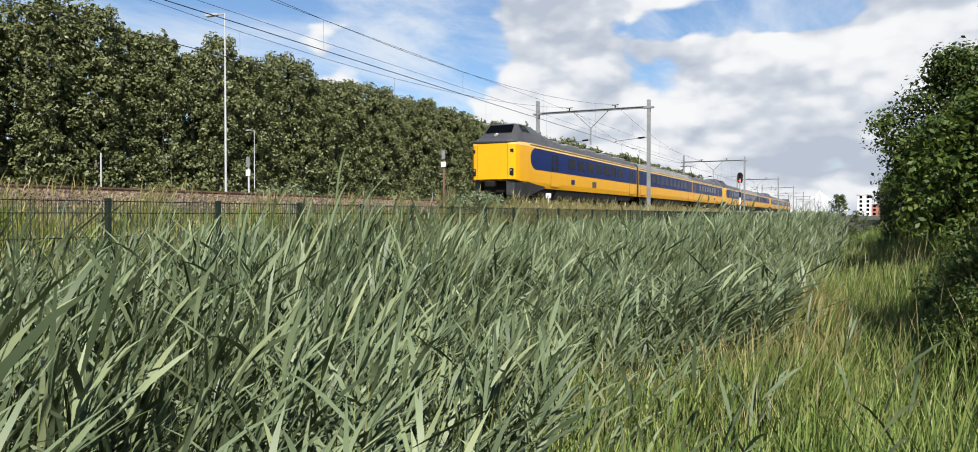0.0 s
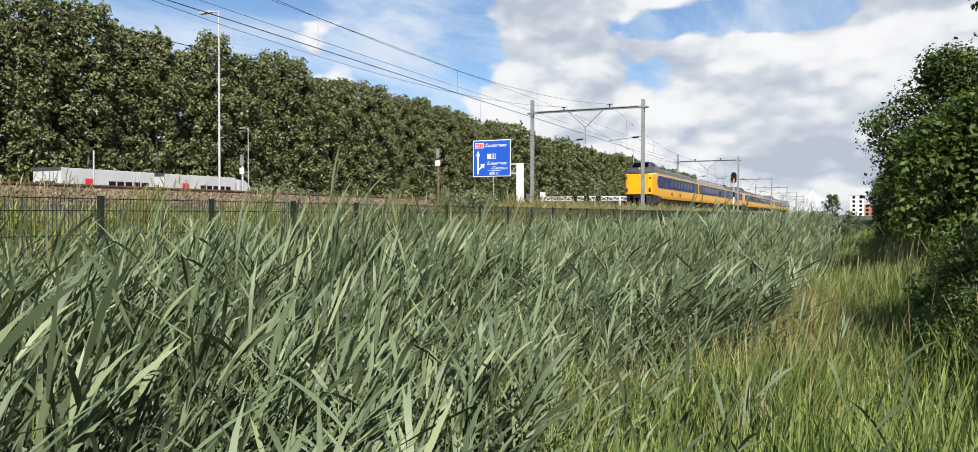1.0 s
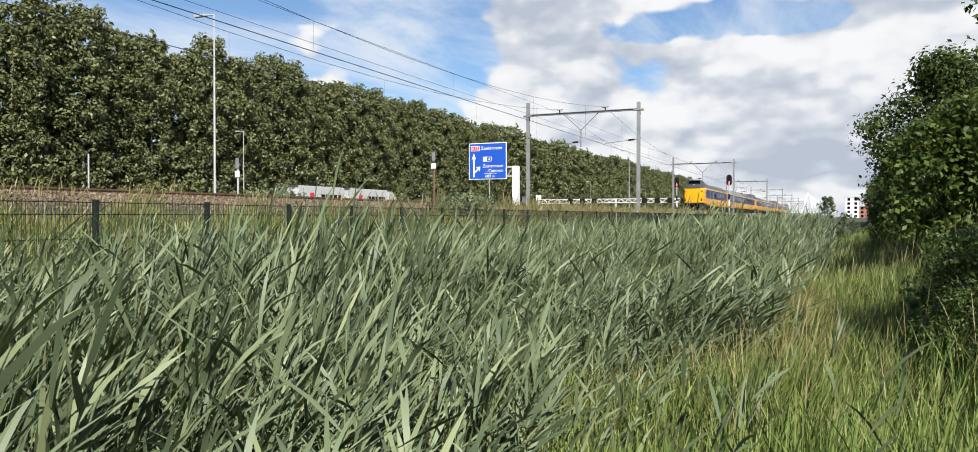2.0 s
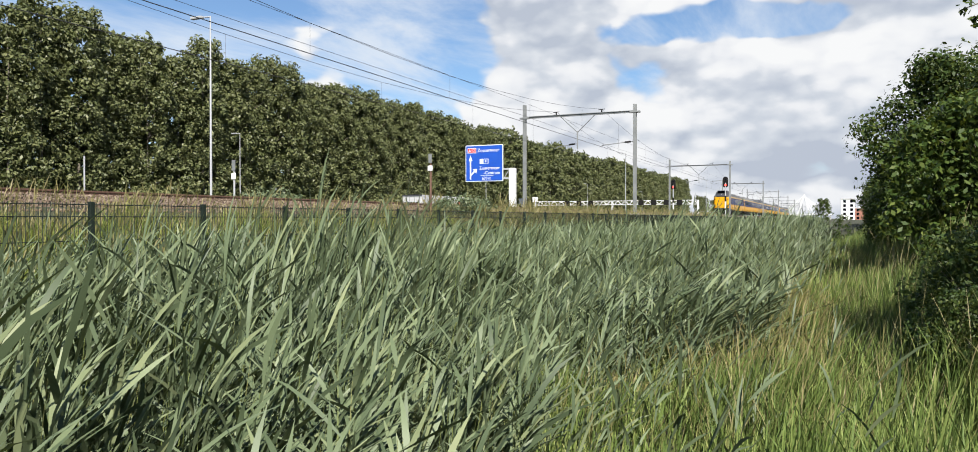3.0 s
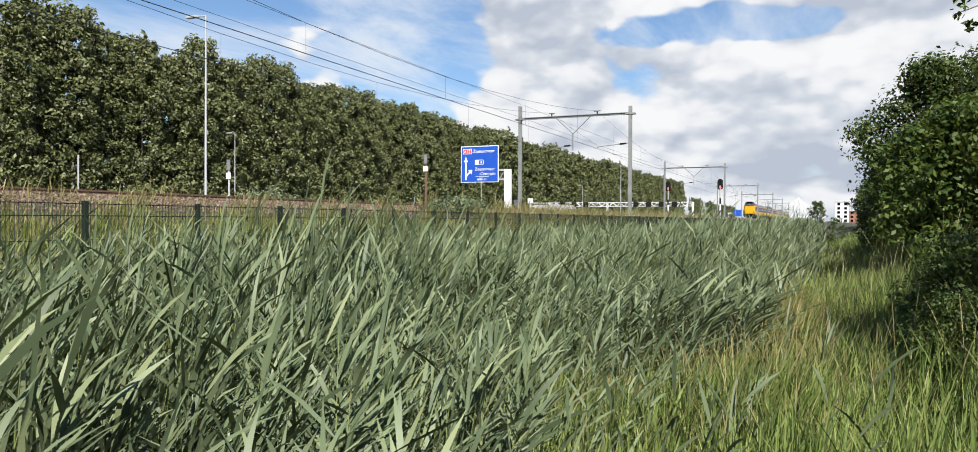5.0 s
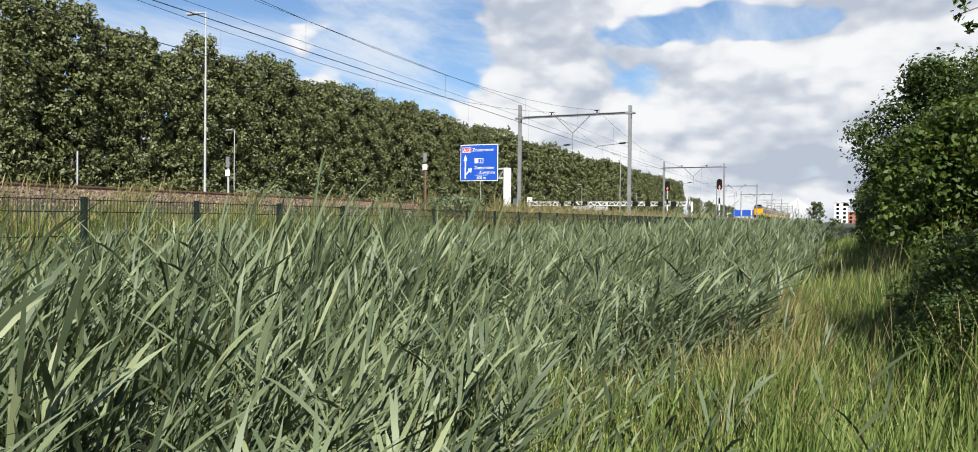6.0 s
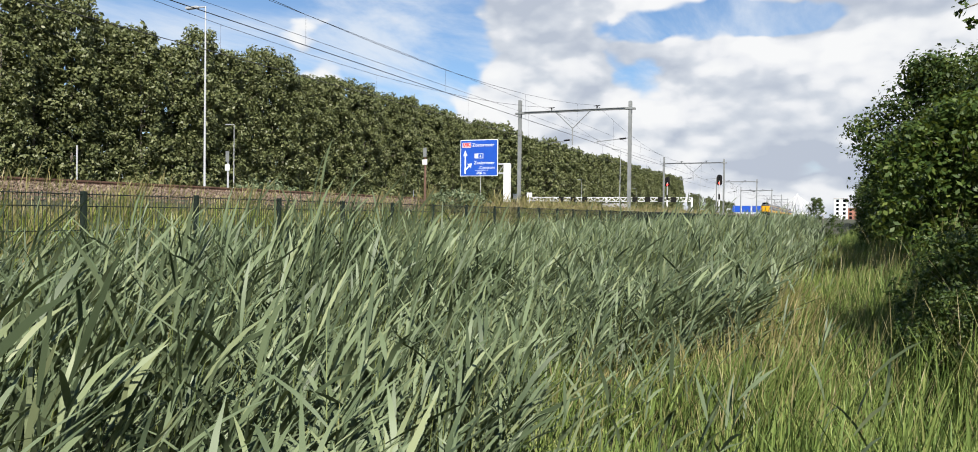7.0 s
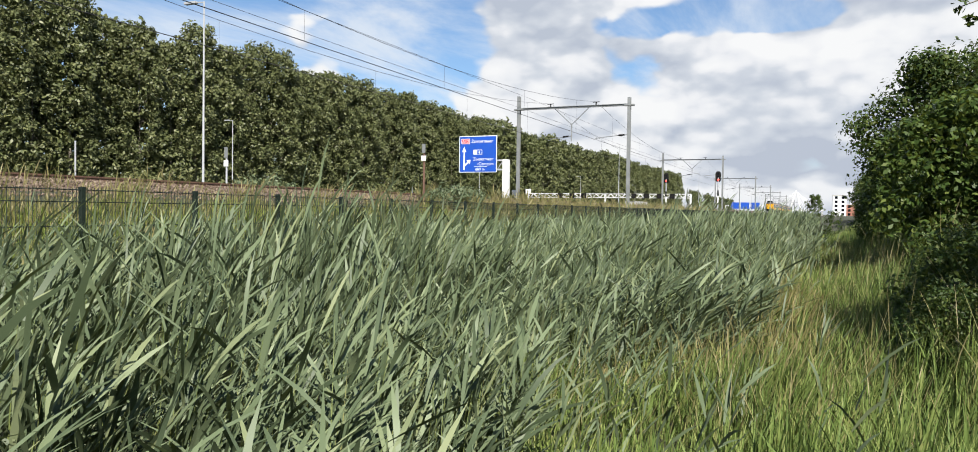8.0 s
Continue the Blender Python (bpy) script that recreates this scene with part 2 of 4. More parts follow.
def box(x0, x1, y0, y1, z0, z1, bm=None, bevel=0.0, mat=0):
    bm = bm or bmesh.new()
    got = bmesh.ops.create_cube(bm, size=1.0)
    bmesh.ops.scale(bm, vec=(x1 - x0, y1 - y0, z1 - z0), verts=got["verts"])
    bmesh.ops.translate(bm, vec=((x0 + x1) / 2, (y0 + y1) / 2, (z0 + z1) / 2), verts=got["verts"])
    faces = {f for v in got["verts"] for f in v.link_faces}
    for f in faces:
        f.material_index = mat
    if bevel:
        bmesh.ops.bevel(bm, geom=list({e for f in faces for e in f.edges}), offset=bevel, segments=2, affect="EDGES", profile=0.6)
    return bm


def rod(a, b, r, bm=None, n=8, r2=None, mat=0):
    bm = bm or bmesh.new()
    a, b = Vector(a), Vector(b)
    d = b - a
    got = bmesh.ops.create_cone(bm, cap_ends=True, segments=n, radius1=r, radius2=r if r2 is None else r2, depth=d.length,
                                matrix=Matrix.Translation((a + b) / 2) @ d.to_track_quat("Z", "Y").to_matrix().to_4x4())
    for f in {f for v in got["verts"] for f in v.link_faces}:
        f.material_index = mat
    return bm


def raw(name, verts, faces, mat, smooth=False):
    """A mesh from arrays; every face has the same number of corners."""
    me = bpy.data.meshes.new(name)
    verts, faces = np.asarray(verts, np.float32), np.asarray(faces, np.int32)
    k = faces.shape[1]
    me.vertices.add(len(verts)), me.loops.add(faces.size), me.polygons.add(len(faces))
    me.vertices.foreach_set("co", verts.ravel())
    me.loops.foreach_set("vertex_index", faces.ravel())
    me.polygons.foreach_set("loop_start", np.arange(0, faces.size, k, dtype=np.int32))
    if smooth:
        me.polygons.foreach_set("use_smooth", np.ones(len(faces), bool))
    me.materials.append(mat)
    me.update(calc_edges=True)
    me.validate()
    return me


def empty(name, at=(0, 0, 0)):
    ob = new(name)
    ob.empty_display_size = 0.3
    ob.location = at
    return ob


def ribbons(rng, base, azim, rise, droop, length, width, profile, twist=0.6):
    """Many tapering blades at once: n blades of len(profile) cross lines."""
    n, k = len(base), len(profile)
    t = np.linspace(0, 1, k)
    angle = rise[:, None] - droop[:, None] * t[None] ** 1.5
    step = length[:, None] / (k - 1)
    run = np.cumsum(np.c_[np.zeros(n), np.cos(angle[:, :-1]) * step], 1)
    lift = np.cumsum(np.c_[np.zeros(n), np.sin(angle[:, :-1]) * step], 1)
    ca, sa = np.cos(azim)[:, None], np.sin(azim)[:, None]
    mid = base[:, None] + np.stack([run * ca, run * sa, lift], -1)
    roll = rng.uniform(-twist, twist, n)[:, None] + rng.uniform(-twist, twist, n)[:, None] * t[None]
    flat = np.stack([-sa * np.ones((1, k)), ca * np.ones((1, k)), np.zeros((n, k))], -1)
    nrm = np.stack([-np.sin(angle) * ca, -np.sin(angle) * sa, np.cos(angle)], -1)
    side = flat * np.cos(roll)[..., None] + nrm * np.sin(roll)[..., None]
    half = (width[:, None] * np.asarray(profile)[None] / 2)[..., None]
    verts = np.stack([mid - side * half, mid + side * half], 2).reshape(-1, 3)
    at = np.arange(n)[:, None] * 2 * k + 2 * np.arange(k - 1)[None]
    faces = np.stack([at, at + 1, at + 3, at + 2], -1).reshape(-1, 4)
    return verts, faces


def joined(*pairs):
    vs, fs, at = [], [], 0
    for v, f in pairs:
        vs.append(v), fs.append(f + at)
        at += len(v)
    return np.concatenate(vs), np.concatenate(fs)


# ---- ground ----
PROFILE = [(-2500, 0.2), (-600, 0.2), (-120, 0.25), (-90, 0.25), (-36, 0.25), (-31, 0.35), (-26.5, 1.5), (-24.6, 1.89), (-21, 1.91), (-16, 1.91), (-14.2, 1.84),
           (-13, 1.45), (-12, 0.95), (-11, 0.7), (-10.2, 0.45), (-9, -0.3), (-6, -0.4), (-3.2, -0.35), (-2.2, -0.1), (-1, 0.0),
           (0.5, 0.0), (1.6, 0.12), (2.6, 0.35), (4, 0.6), (7, 0.7), (60, 0.6), (600, 0.3), (2500, 0.3)]


def ground_height(x):
    return np.interp(x, [p[0] for p in PROFILE], [p[1] for p in PROFILE])


def make_ground():
    ys = [-300, -60, -20, 0, 10, 20, 40, 80, 160, 320, 700, 1500, 3500]
    verts = [(x, y, z) for y in ys for x, z in PROFILE]
    k = len(PROFILE)
    faces = [(r * k + c, r * k + c + 1, (r + 1) * k + c + 1, (r + 1) * k + c) for r in range(len(ys) - 1) for c in range(k - 1)]
    ob = new("ground", raw("ground", verts, faces, M["soil"], True))
    tagged(ob, "green meadow ground with a ditch and a railway bank", "ground", kind="structure")


def strip(name, mat, profile, y0, y1, label, category):
    """A long solid laid along the line: a closed cross profile of (x, z)."""
    bm = bmesh.new()
    rings = [[bm.verts.new((x, y, z)) for x, z in profile] for y in (y0, y1)]
    k = len(profile)
    for i in range(k):
        bm.faces.new((rings[0][i], rings[0][(i + 1) % k], rings[1][(i + 1) % k], rings[1][i]))
    bm.faces.new(rings[0]), bm.faces.new(rings[1][::-1])
    bmesh.ops.recalc_face_normals(bm, faces=bm.faces[:])
    ob = new(name, finish(bm, name, mat))
    return tagged(ob, label, category, kind="structure")


make_ground()
RAIL = 2.29
TRACKS = (-17.1, -21.1)
strip("track_bed", M["ballast"], [(-14.3, 1.79), (-15.1, 2.11), (-23.1, 2.11), (-24.2, 1.79)], -60, 900, "brown-stained crushed stone bed under both tracks", "ballast")
for k, (a, b) in enumerate(((-40, -58), (-68, -86))):
    strip("road", M["asphalt"], [(a, 0.2), (a, 0.34), (b, 0.34), (b, 0.2)], -100, 1200, "dark asphalt motorway carriageway", "road")
    for x in (a - 3.4, b + 1.0):
        strip("road_marking", M["white_line"], [(x, 0.335), (x, 0.345), (x - 0.2, 0.345), (x - 0.2, 0.335)], -100, 1200, "white painted edge line on asphalt", "road marking")


def make_rails():
    for c in TRACKS:
        track = empty("railway_track", (c, 0, 0))
        tagged(track, "railway track of rusty rails on concrete sleepers", "railway track")
        for s in (-0.755, 0.755):
            bm = box(s - 0.075, s + 0.075, -60, 700, RAIL - 0.16, RAIL - 0.13)
            box(s - 0.012, s + 0.012, -60, 700, RAIL - 0.13, RAIL - 0.04, bm)
            box(s - 0.036, s + 0.036, -60, 700, RAIL - 0.04, RAIL, bm)
            part("rail", bm, M["rail"], track)
        me = finish(box(-1.3, 1.3, -0.13, 0.13, 2.05, 2.135, None, 0.02), "sleeper", M["sleeper"])
        for i in range(120):
            ob = part("sleeper", me, None, track)
            ob.location = (0, i * 0.6 - 2, 0)


make_rails()


# ---- overhead line ----
SUPPORTS = [-5.5, 60.9, 127.3, 198, 263, 331, 400, 470, 540, 610]


def make_portal(y):
    p = empty("catenary_portal", (0, y, 0))
    tagged(p, "grey galvanised steel portal over two tracks", "catenary portal", "portals along the line")
    for x, foot, top in ((-14.3, 1.9, 10.98), (-24.0, 1.9, 11.5)):
        bm = box(x - 0.13, x + 0.13, -0.14, -0.115, foot, top)
        box(x - 0.13, x + 0.13, 0.115, 0.14, foot, top, bm)
        box(x - 0.012, x + 0.012, -0.115, 0.115, foot, top, bm)
        part("post", bm, M["galv"], p)
        part("footing", box(x - 0.35, x + 0.35, -0.35, 0.35, foot - 0.5, foot + 0.12, None, 0.03), M["concrete"], p)
        part("bracket", box(x - 0.42, x + 0.42, -0.18, 0.18, 10.28, 10.42, None, 0.02), M["galv"], p)
    bm = box(-24.0, -14.3, -0.10, 0.10, 10.30, 10.34)
    box(-24.0, -14.3, -0.10, 0.10, 10.44, 10.48, bm)
    box(-24.0, -14.3, -0.02, 0.02, 10.34, 10.44, bm)
    part("beam", bm, M["galv"], p)
    mid = -19.2
    bm = rod((mid + 1.5, 0, 10.3), (mid, 0, 8.9), 0.035, None, 6)
    rod((mid - 1.5, 0, 10.3), (mid, 0, 8.9), 0.035, bm, 6)
    rod((mid, 0, 9.0), (mid, 0, 7.5), 0.05, bm, 6)
    part("hanger", bm, M["galv"], p)
    for x, back, out in ((-17.1, -14.4, 1), (-21.1, mid, -1)):
        bm = rod((back, 0, 7.95), (x, 0, 7.72), 0.03, None, 6)
        rod((x + 0.3, 0, 7.76), (x - 0.2, 0, 7.58), 0.02, bm, 5)
        part("registration_arm", bm, M["galv"], p)
        part("insulator", rod((back - 0.25, 0, 7.93), (back - 0.75, 0, 7.89), 0.075, None, 8), M["black"], p)
        bm = rod((x, 0, 10.5), (x, 0, 10.72), 0.06, None, 8)
        rod((x - 0.28, 0, 10.7), (x + 0.28, 0, 10.74), 0.03, bm, 5)
        part("insulator", bm, M["black"], p)
    return p


for y in SUPPORTS[1:]:
    make_portal(y)


def tube(pts, r, n=5):
    """One unbroken round wire along the line."""
    bm = bmesh.new()
    rings = [[bm.verts.new((x + r * math.cos(2 * math.pi * i / n), y, z + r * math.sin(2 * math.pi * i / n))) for i in range(n)] for x, y, z in pts]
    for a, b in zip(rings, rings[1:]):
        for i in range(n):
            bm.faces.new((a[i], a[(i + 1) % n], b[(i + 1) % n], b[i]))
    bm.faces.new(rings[0]), bm.faces.new(rings[-1][::-1])
    bmesh.ops.recalc_face_normals(bm, faces=bm.faces[:])
    return bm


def make_wires():
    for x in TRACKS:
        line = empty("overhead_line", (x, 0, 0))
        tagged(line, "dark contact and carrier wires over a track", "overhead line")
        pts = []
        for a, b in zip(SUPPORTS, SUPPORTS[1:]):
            for i in range(12):
                u = i / 12
                pts.append((0, a + (b - a) * u, 10.75 - 2.1 * 4 * u * (1 - u)))
                if i % 2:
                    z = pts[-1][2]
                    part("dropper", rod((0, pts[-1][1], z), (0, pts[-1][1], 7.6), 0.005, None, 4), M["wire"], line)
        part("carrier_wire", tube(pts, 0.010), M["wire"], line)
        part("contact_wire", tube([(0, y, 7.6) for y in SUPPORTS], 0.016), M["wire"], line)


make_wires()


def make_feeders():
    for x, z in ((-23.4, 11.45), (-23.7, 10.45)):
        line = tagged(empty("feeder_line", (x, 0, 0)), "thin feeder wire strung along the portal tops", "overhead line")
        pts = [(0, a + (b - a) * i / 8, z - 0.5 * (i / 8) * (1 - i / 8)) for a, b in zip(SUPPORTS, SUPPORTS[1:]) for i in range(8)]
        part("wire", tube(pts, 0.011), M["wire"], line)


make_feeders()


# ---- fence along the bank ----
def make_fence():
    X, TOP, PITCH, FIRST = -11.2, 1.87, 2.465, 8.68
    fence = empty("mesh_fence", (X, 0, 0))
    tagged(fence, "dark green steel bar mesh fence", "fence")
    post = finish(box(-0.04, 0.04, -0.04, 0.04, 0.3, TOP + 0.02, None, 0.008), "post", M["fence"])
    bm = bmesh.new()
    for z in (TOP - 0.03, TOP - 0.23, TOP - 0.63, TOP - 1.03):
        rod((0.02, 0, z), (0.02, PITCH, z), 0.008, bm, 4)
    n = 36
    for i in range(n):
        y = (i + 0.5) * PITCH / n
        rod((0, y, TOP - 1.2), (0, y, TOP), 0.0065, bm, 4)
    panel = finish(bm, "panel", M["fence"])
    for i in range(-4, 44):
        y = FIRST + i * PITCH
        part("post", post, None, fence).location = (0, y, 0)
        tagged(part("panel", panel, None, fence), kind="stuff").location = (0, y, 0)


make_fence()


def make_stones():
    """Loose stones over the shoulder of the track bed."""
    rng = np.random.default_rng(8)
    n = 15000
    x = rng.uniform(-15.6, -13.9, n)
    y = 6 + 60 * rng.random(n) ** 1.3
    z = np.interp(-x, [13.9, 14.3, 15.1, 15.6], [1.76, 1.81, 2.12, 2.12])
    c = np.stack([x, y, z], -1)[:, None]
    s = rng.uniform(0.02, 0.06, n)[:, None, None]
    d = np.array([[1, 0, 0], [-1, 0, 0], [0, 1, 0], [0, -1, 0], [0, 0, 1], [0, 0, -1]], float)
    v = c + d[None] * s * rng.uniform(0.6, 1.2, (n, 6, 1)) + rng.normal(0, 0.006, (n, 6, 3))
    f = np.array([[0, 2, 4], [2, 1, 4], [1, 3, 4], [3, 0, 4], [2, 0, 5], [1, 2, 5], [3, 1, 5], [0, 3, 5]])
    faces = (np.arange(n)[:, None, None] * 6 + f[None]).reshape(-1, 3)
    tagged(new("ballast_stones", raw("ballast_stones", v.reshape(-1, 3), faces, M["stone"])), "rust-brown loose ballast stones on the bank", "stones", kind="stuff")


make_stones()


# ---- train ----
SIDE = [(1.36, 0.85), (1.41, 1.15), (1.42, 1.85), (1.42, 3.1), (1.38, 3.3), (1.22, 3.56), (0.8, 3.8), (0.0, 3.9)]


def loft(rows, mats, closed_front=True, smooth=True):
    """rows: [(y, [(x, z) half profile])], mirrored; mats: material index for each step of the profile."""
    bm = bmesh.new()
    rings = []
    for y, half in rows:
        pts = half + [(-x, z) for x, z in half[-2::-1]]
        rings.append([bm.verts.new((x, y, z)) for x, z in pts])
    k = len(rings[0])
    steps = mats + mats[::-1]
    for a, b in zip(rings, rings[1:]):
        for i in range(k - 1):
            bm.faces.new((a[i], a[i + 1], b[i + 1], b[i])).material_index = steps[i]
        bm.faces.new((a[k - 1], a[0], b[0], b[k - 1])).material_index = steps[0]
    for ring in ((rings[0], rings[-1]) if closed_front else (rings[-1],)):
        bm.faces.new(ring).material_index = steps[0]
    bmesh.ops.recalc_face_normals(bm, faces=bm.faces[:])
    return bm


def band(side, y0, y1, z0, z1, thick=0.006, round0=0.0, at=1.42):
    """A panel on the body's side, rounded at its first end."""
    bm = bmesh.new()
    pts = [(y1, z0), (y1, z1)]
    zc, h = (z0 + z1) / 2, (z1 - z0) / 2
    if round0:
        for i in range(13):
            a = math.pi / 2 + math.pi * i / 12
            pts.append((y0 + round0 + round0 * math.cos(a), zc + h * math.sin(a)))
    else:
        pts += [(y0, z1), (y0, z0)]
    outer = [bm.verts.new((side * (at + thick), y, z)) for y, z in pts]
    inner = [bm.verts.new((side * (at - 0.02), y, z)) for y, z in pts]
    bm.faces.new(outer)
    for i in range(len(pts)):
        j = (i + 1) % len(pts)
        bm.faces.new((outer[i], inner[i], inner[j], outer[j]))
    bmesh.ops.recalc_face_normals(bm, faces=bm.faces[:])
    return bm


def make_bogie(car, y):
    b = box(-1.25, -1.05, y - 1.7, y + 1.7, 0.42, 0.72, None, 0.04)
    box(1.05, 1.25, y - 1.7, y + 1.7, 0.42, 0.72, b, 0.04)
    box(-1.05, 1.05, y - 0.3, y + 0.3, 0.45, 0.85, b, 0.04)
    bogie = part("bogie", b, M["black"], car)
    for dy in (-1.25, 1.25):
        for s in (-1, 1):
            bm = rod((s * 0.70, y + dy, 0.46), (s * 0.83, y + dy, 0.46), 0.46, None, 20)
            rod((s * 0.83, y + dy, 0.46), (s * 0.88, y + dy, 0.46), 0.16, bm, 10)
            part("wheel", bm, M["black"], bogie)
    return bogie


def make_coach(length, cab):
    """A coach from y = 0 to its length; with a cab at y = 0 if wanted."""
    car = empty("train_coach")
    mats = [0, 0, 0, 1, 2, 2, 2]
    if cab:
        rows = []
        for y, w, z0, z1 in ((0.0, 0.66, 1.24, 3.19), (0.04, 0.80, 1.22, 3.20), (0.2, 0.91, 1.2, 3.22), (0.55, 0.965, 1.15, 3.28), (1.2, 0.99, 1.05, 3.5),
                             (2.2, 1.0, 0.9, 3.8), (3.0, 1.0, 0.85, 3.9), (length, 1.0, 0.85, 3.9)):
            half = [(x * w, min(max(z, z0 + 0.02 * i), z1 - 0.005 * (7 - i))) for i, (x, z) in enumerate(SIDE)]
            rows.append((y, half))
        paint = [M["yellow"], M["cream"], M["dark_roof"]]
    else:
        rows = [(0.12, SIDE), (length, SIDE)]
        paint = [M["yellow"], M["cream"], M["roof"]]
    part("body", loft(rows, mats), paint, car)
    start = 2.0 if cab else 0.35
    for s in (-1, 1):
        part("window_band", band(s, start, length - 0.25, 1.87, 3.08, 0.006, 0.75 if cab else 0.0), M["blue"], car, "dark blue band")
        part("gutter", box(min(s * 1.36, s * 1.44), max(s * 1.36, s * 1.44), start, length - 0.1, 3.24, 3.30), M["cream"], car)
        first = 8.4 if cab else 3.1
        glass = finish(band(s, -0.62, 0.62, 2.2, 2.88, 0.012), "window", M["window"])
        n = int((length - 4.0 - first) / 1.95) + 1
        for i in range(n):
            part("window", glass, None, car).location = (0, first + 0.6 + i * 1.95, 0)
        doors = [5.9, length - 1.9] if cab else [1.5, length - 1.9]
        for d in doors:
            door = part("door", band(s, d - 0.7, d + 0.7, 1.0, 3.06, 0.010), M["blue"], car, "dark blue folding door")
            for k in (-0.36, 0.36):
                part("door_window", band(s, d + k - 0.2, d + k + 0.2, 1.95, 2.9, 0.016), M["window"], door)
            part("door_foot", band(s, d - 0.7, d + 0.7, 1.0, 1.86, 0.014), M["yellow"], door)
        if cab:
            part("logo", box(min(s * 1.42, s * 1.428), max(s * 1.42, s * 1.428), 8.9, 9.6, 1.25, 1.55), M["blue"], car)
            part("grille", box(min(s * 1.42, s * 1.43), max(s * 1.42, s * 1.43), 13.4, 14.3, 1.2, 1.6), M["dark_roof"], car)
    for y in (4.2 if cab else 3.6, length - 3.6):
        make_bogie(car, y)
    for y0, y1 in ((6.5, 10.7), (10.8, 14.5), (14.6, length - 5.7)):
        part("underframe_box", box(-1.28, 1.28, y0, y1, 0.22, 0.9, None, 0.05), M["black"], car)
    part("underframe", box(-1.2, 1.2, 1.2, length - 0.4, 0.62, 0.95), M["black"], car)
    part("gangway", box(-0.75, 0.75, length - 0.02, length + 0.3, 1.0, 3.3, None, 0.05), M["black"], car)
    for y in range(6, int(length) - 2, 4):
        part("roof_unit", box(-0.7, 0.7, y, y + 2.6, 3.80, 3.97, None, 0.06), M["roof"], car)
    if cab:
        rows = []
        for y, bw, tw, zt in ((-0.02, 0.92, 0.80, 3.33), (0.18, 1.20, 1.02, 3.42), (0.5, 1.31, 0.98, 3.58), (0.78, 1.36, 0.92, 3.76), (1.35, 1.385, 0.84, 4.30), (1.6, 1.385, 0.80, 4.40),
                              (3.0, 1.385, 0.80, 4.43), (3.6, 1.385, 0.82, 4.36), (5.2, 1.385, 0.85, 4.10), (6.8, 1.38, 0.85, 3.92)):
            mid = 3.26 + (zt - 3.26) * 0.55
            rows.append((y, [(bw, 3.18), (bw * 0.985, 3.30), ((bw + tw) / 2 + 0.06, mid), (tw, zt - 0.05), (tw * 0.8, zt), (0, zt + 0.01)]))
        part("cab_dome", loft(rows, [0] * 5), M["dark_roof"], car, "dark grey raised cab dome", smooth=True)
        bm = bmesh.new()
        bm.faces.new([bm.verts.new(p) for p in ((-0.80, 0.80, 3.84), (0.80, 0.80, 3.84), (0.72, 1.30, 4.31), (-0.72, 1.30, 4.31))])
        got = bmesh.ops.solidify(bm, geom=bm.faces[:], thickness=-0.03)
        part("windscreen", bm, M["window"], car)
        for s in (-1, 1):
            bm = bmesh.new()
            bm.faces.new([bm.verts.new(p) for p in ((s * 1.145, 1.45, 3.93), (s * 1.145, 2.55, 3.93), (s * 0.86, 2.45, 4.33), (s * 0.86, 1.62, 4.33))])
            bmesh.ops.solidify(bm, geom=bm.faces[:], thickness=0.03 * s)
            part("side_window", bm, M["window"], car)
            part("headlight", box(min(s * 0.98, s * 1.2), max(s * 0.98, s * 1.2), 0.02, 0.24, 2.66, 2.86, None, 0.03), M["black"], car)
            tail = part("tail_light", box(min(s * 0.98, s * 1.2), max(s * 0.98, s * 1.2), 0.01, 0.24, 1.42, 1.82, None, 0.03), M["black"], car)
            part("lens", rod((s * 1.09, 0.0, 1.72), (s * 1.09, 0.05, 1.72), 0.05, None, 10), M["galv"], tail)
            bm = bmesh.new()
            ring = []
            for y, x, z0, z1 in ((0.06, 0.80, 0.40, 1.26), (0.3, 1.16, 0.30, 1.26), (0.9, 1.34, 0.27, 1.22), (1.8, 1.40, 0.36, 1.12), (3.0, 1.41, 0.62, 1.02), (4.2, 1.41, 0.84, 0.96)):
                ring.append((bm.verts.new((s * x, y, z0)), bm.verts.new((s * x, y, z1))))
            for a, b in zip(ring, ring[1:]):
                bm.faces.new((a[0], b[0], b[1], a[1]))
            bmesh.ops.solidify(bm, geom=bm.faces[:], thickness=0.06)
            bmesh.ops.recalc_face_normals(bm, faces=bm.faces[:])
            part("skirt", bm, M["skirt"], car, "dark grey skirt")
        part("roof_lamp", rod((0, 0.42, 3.66), (0, 0.62, 3.72), 0.08, None, 12), M["galv_pale"], car)
        for x in (-0.9, 0.9):
            part("front_seam", box(x - 0.008, x + 0.008, -0.006, 0.03, 1.3, 3.1), M["dark_roof"], car)
        bm = rod((0, -0.25, 0.98), (0, 0.8, 0.98), 0.16, None, 10)
        box(-0.28, 0.28, -0.42, -0.15, 0.82, 1.14, bm, 0.05)
        part("coupler", bm, M["black"], car)
        part("recess", box(-1.1, 1.1, 0.5, 1.2, 0.55, 1.3, None, 0.05), M["black"], car)
    return car


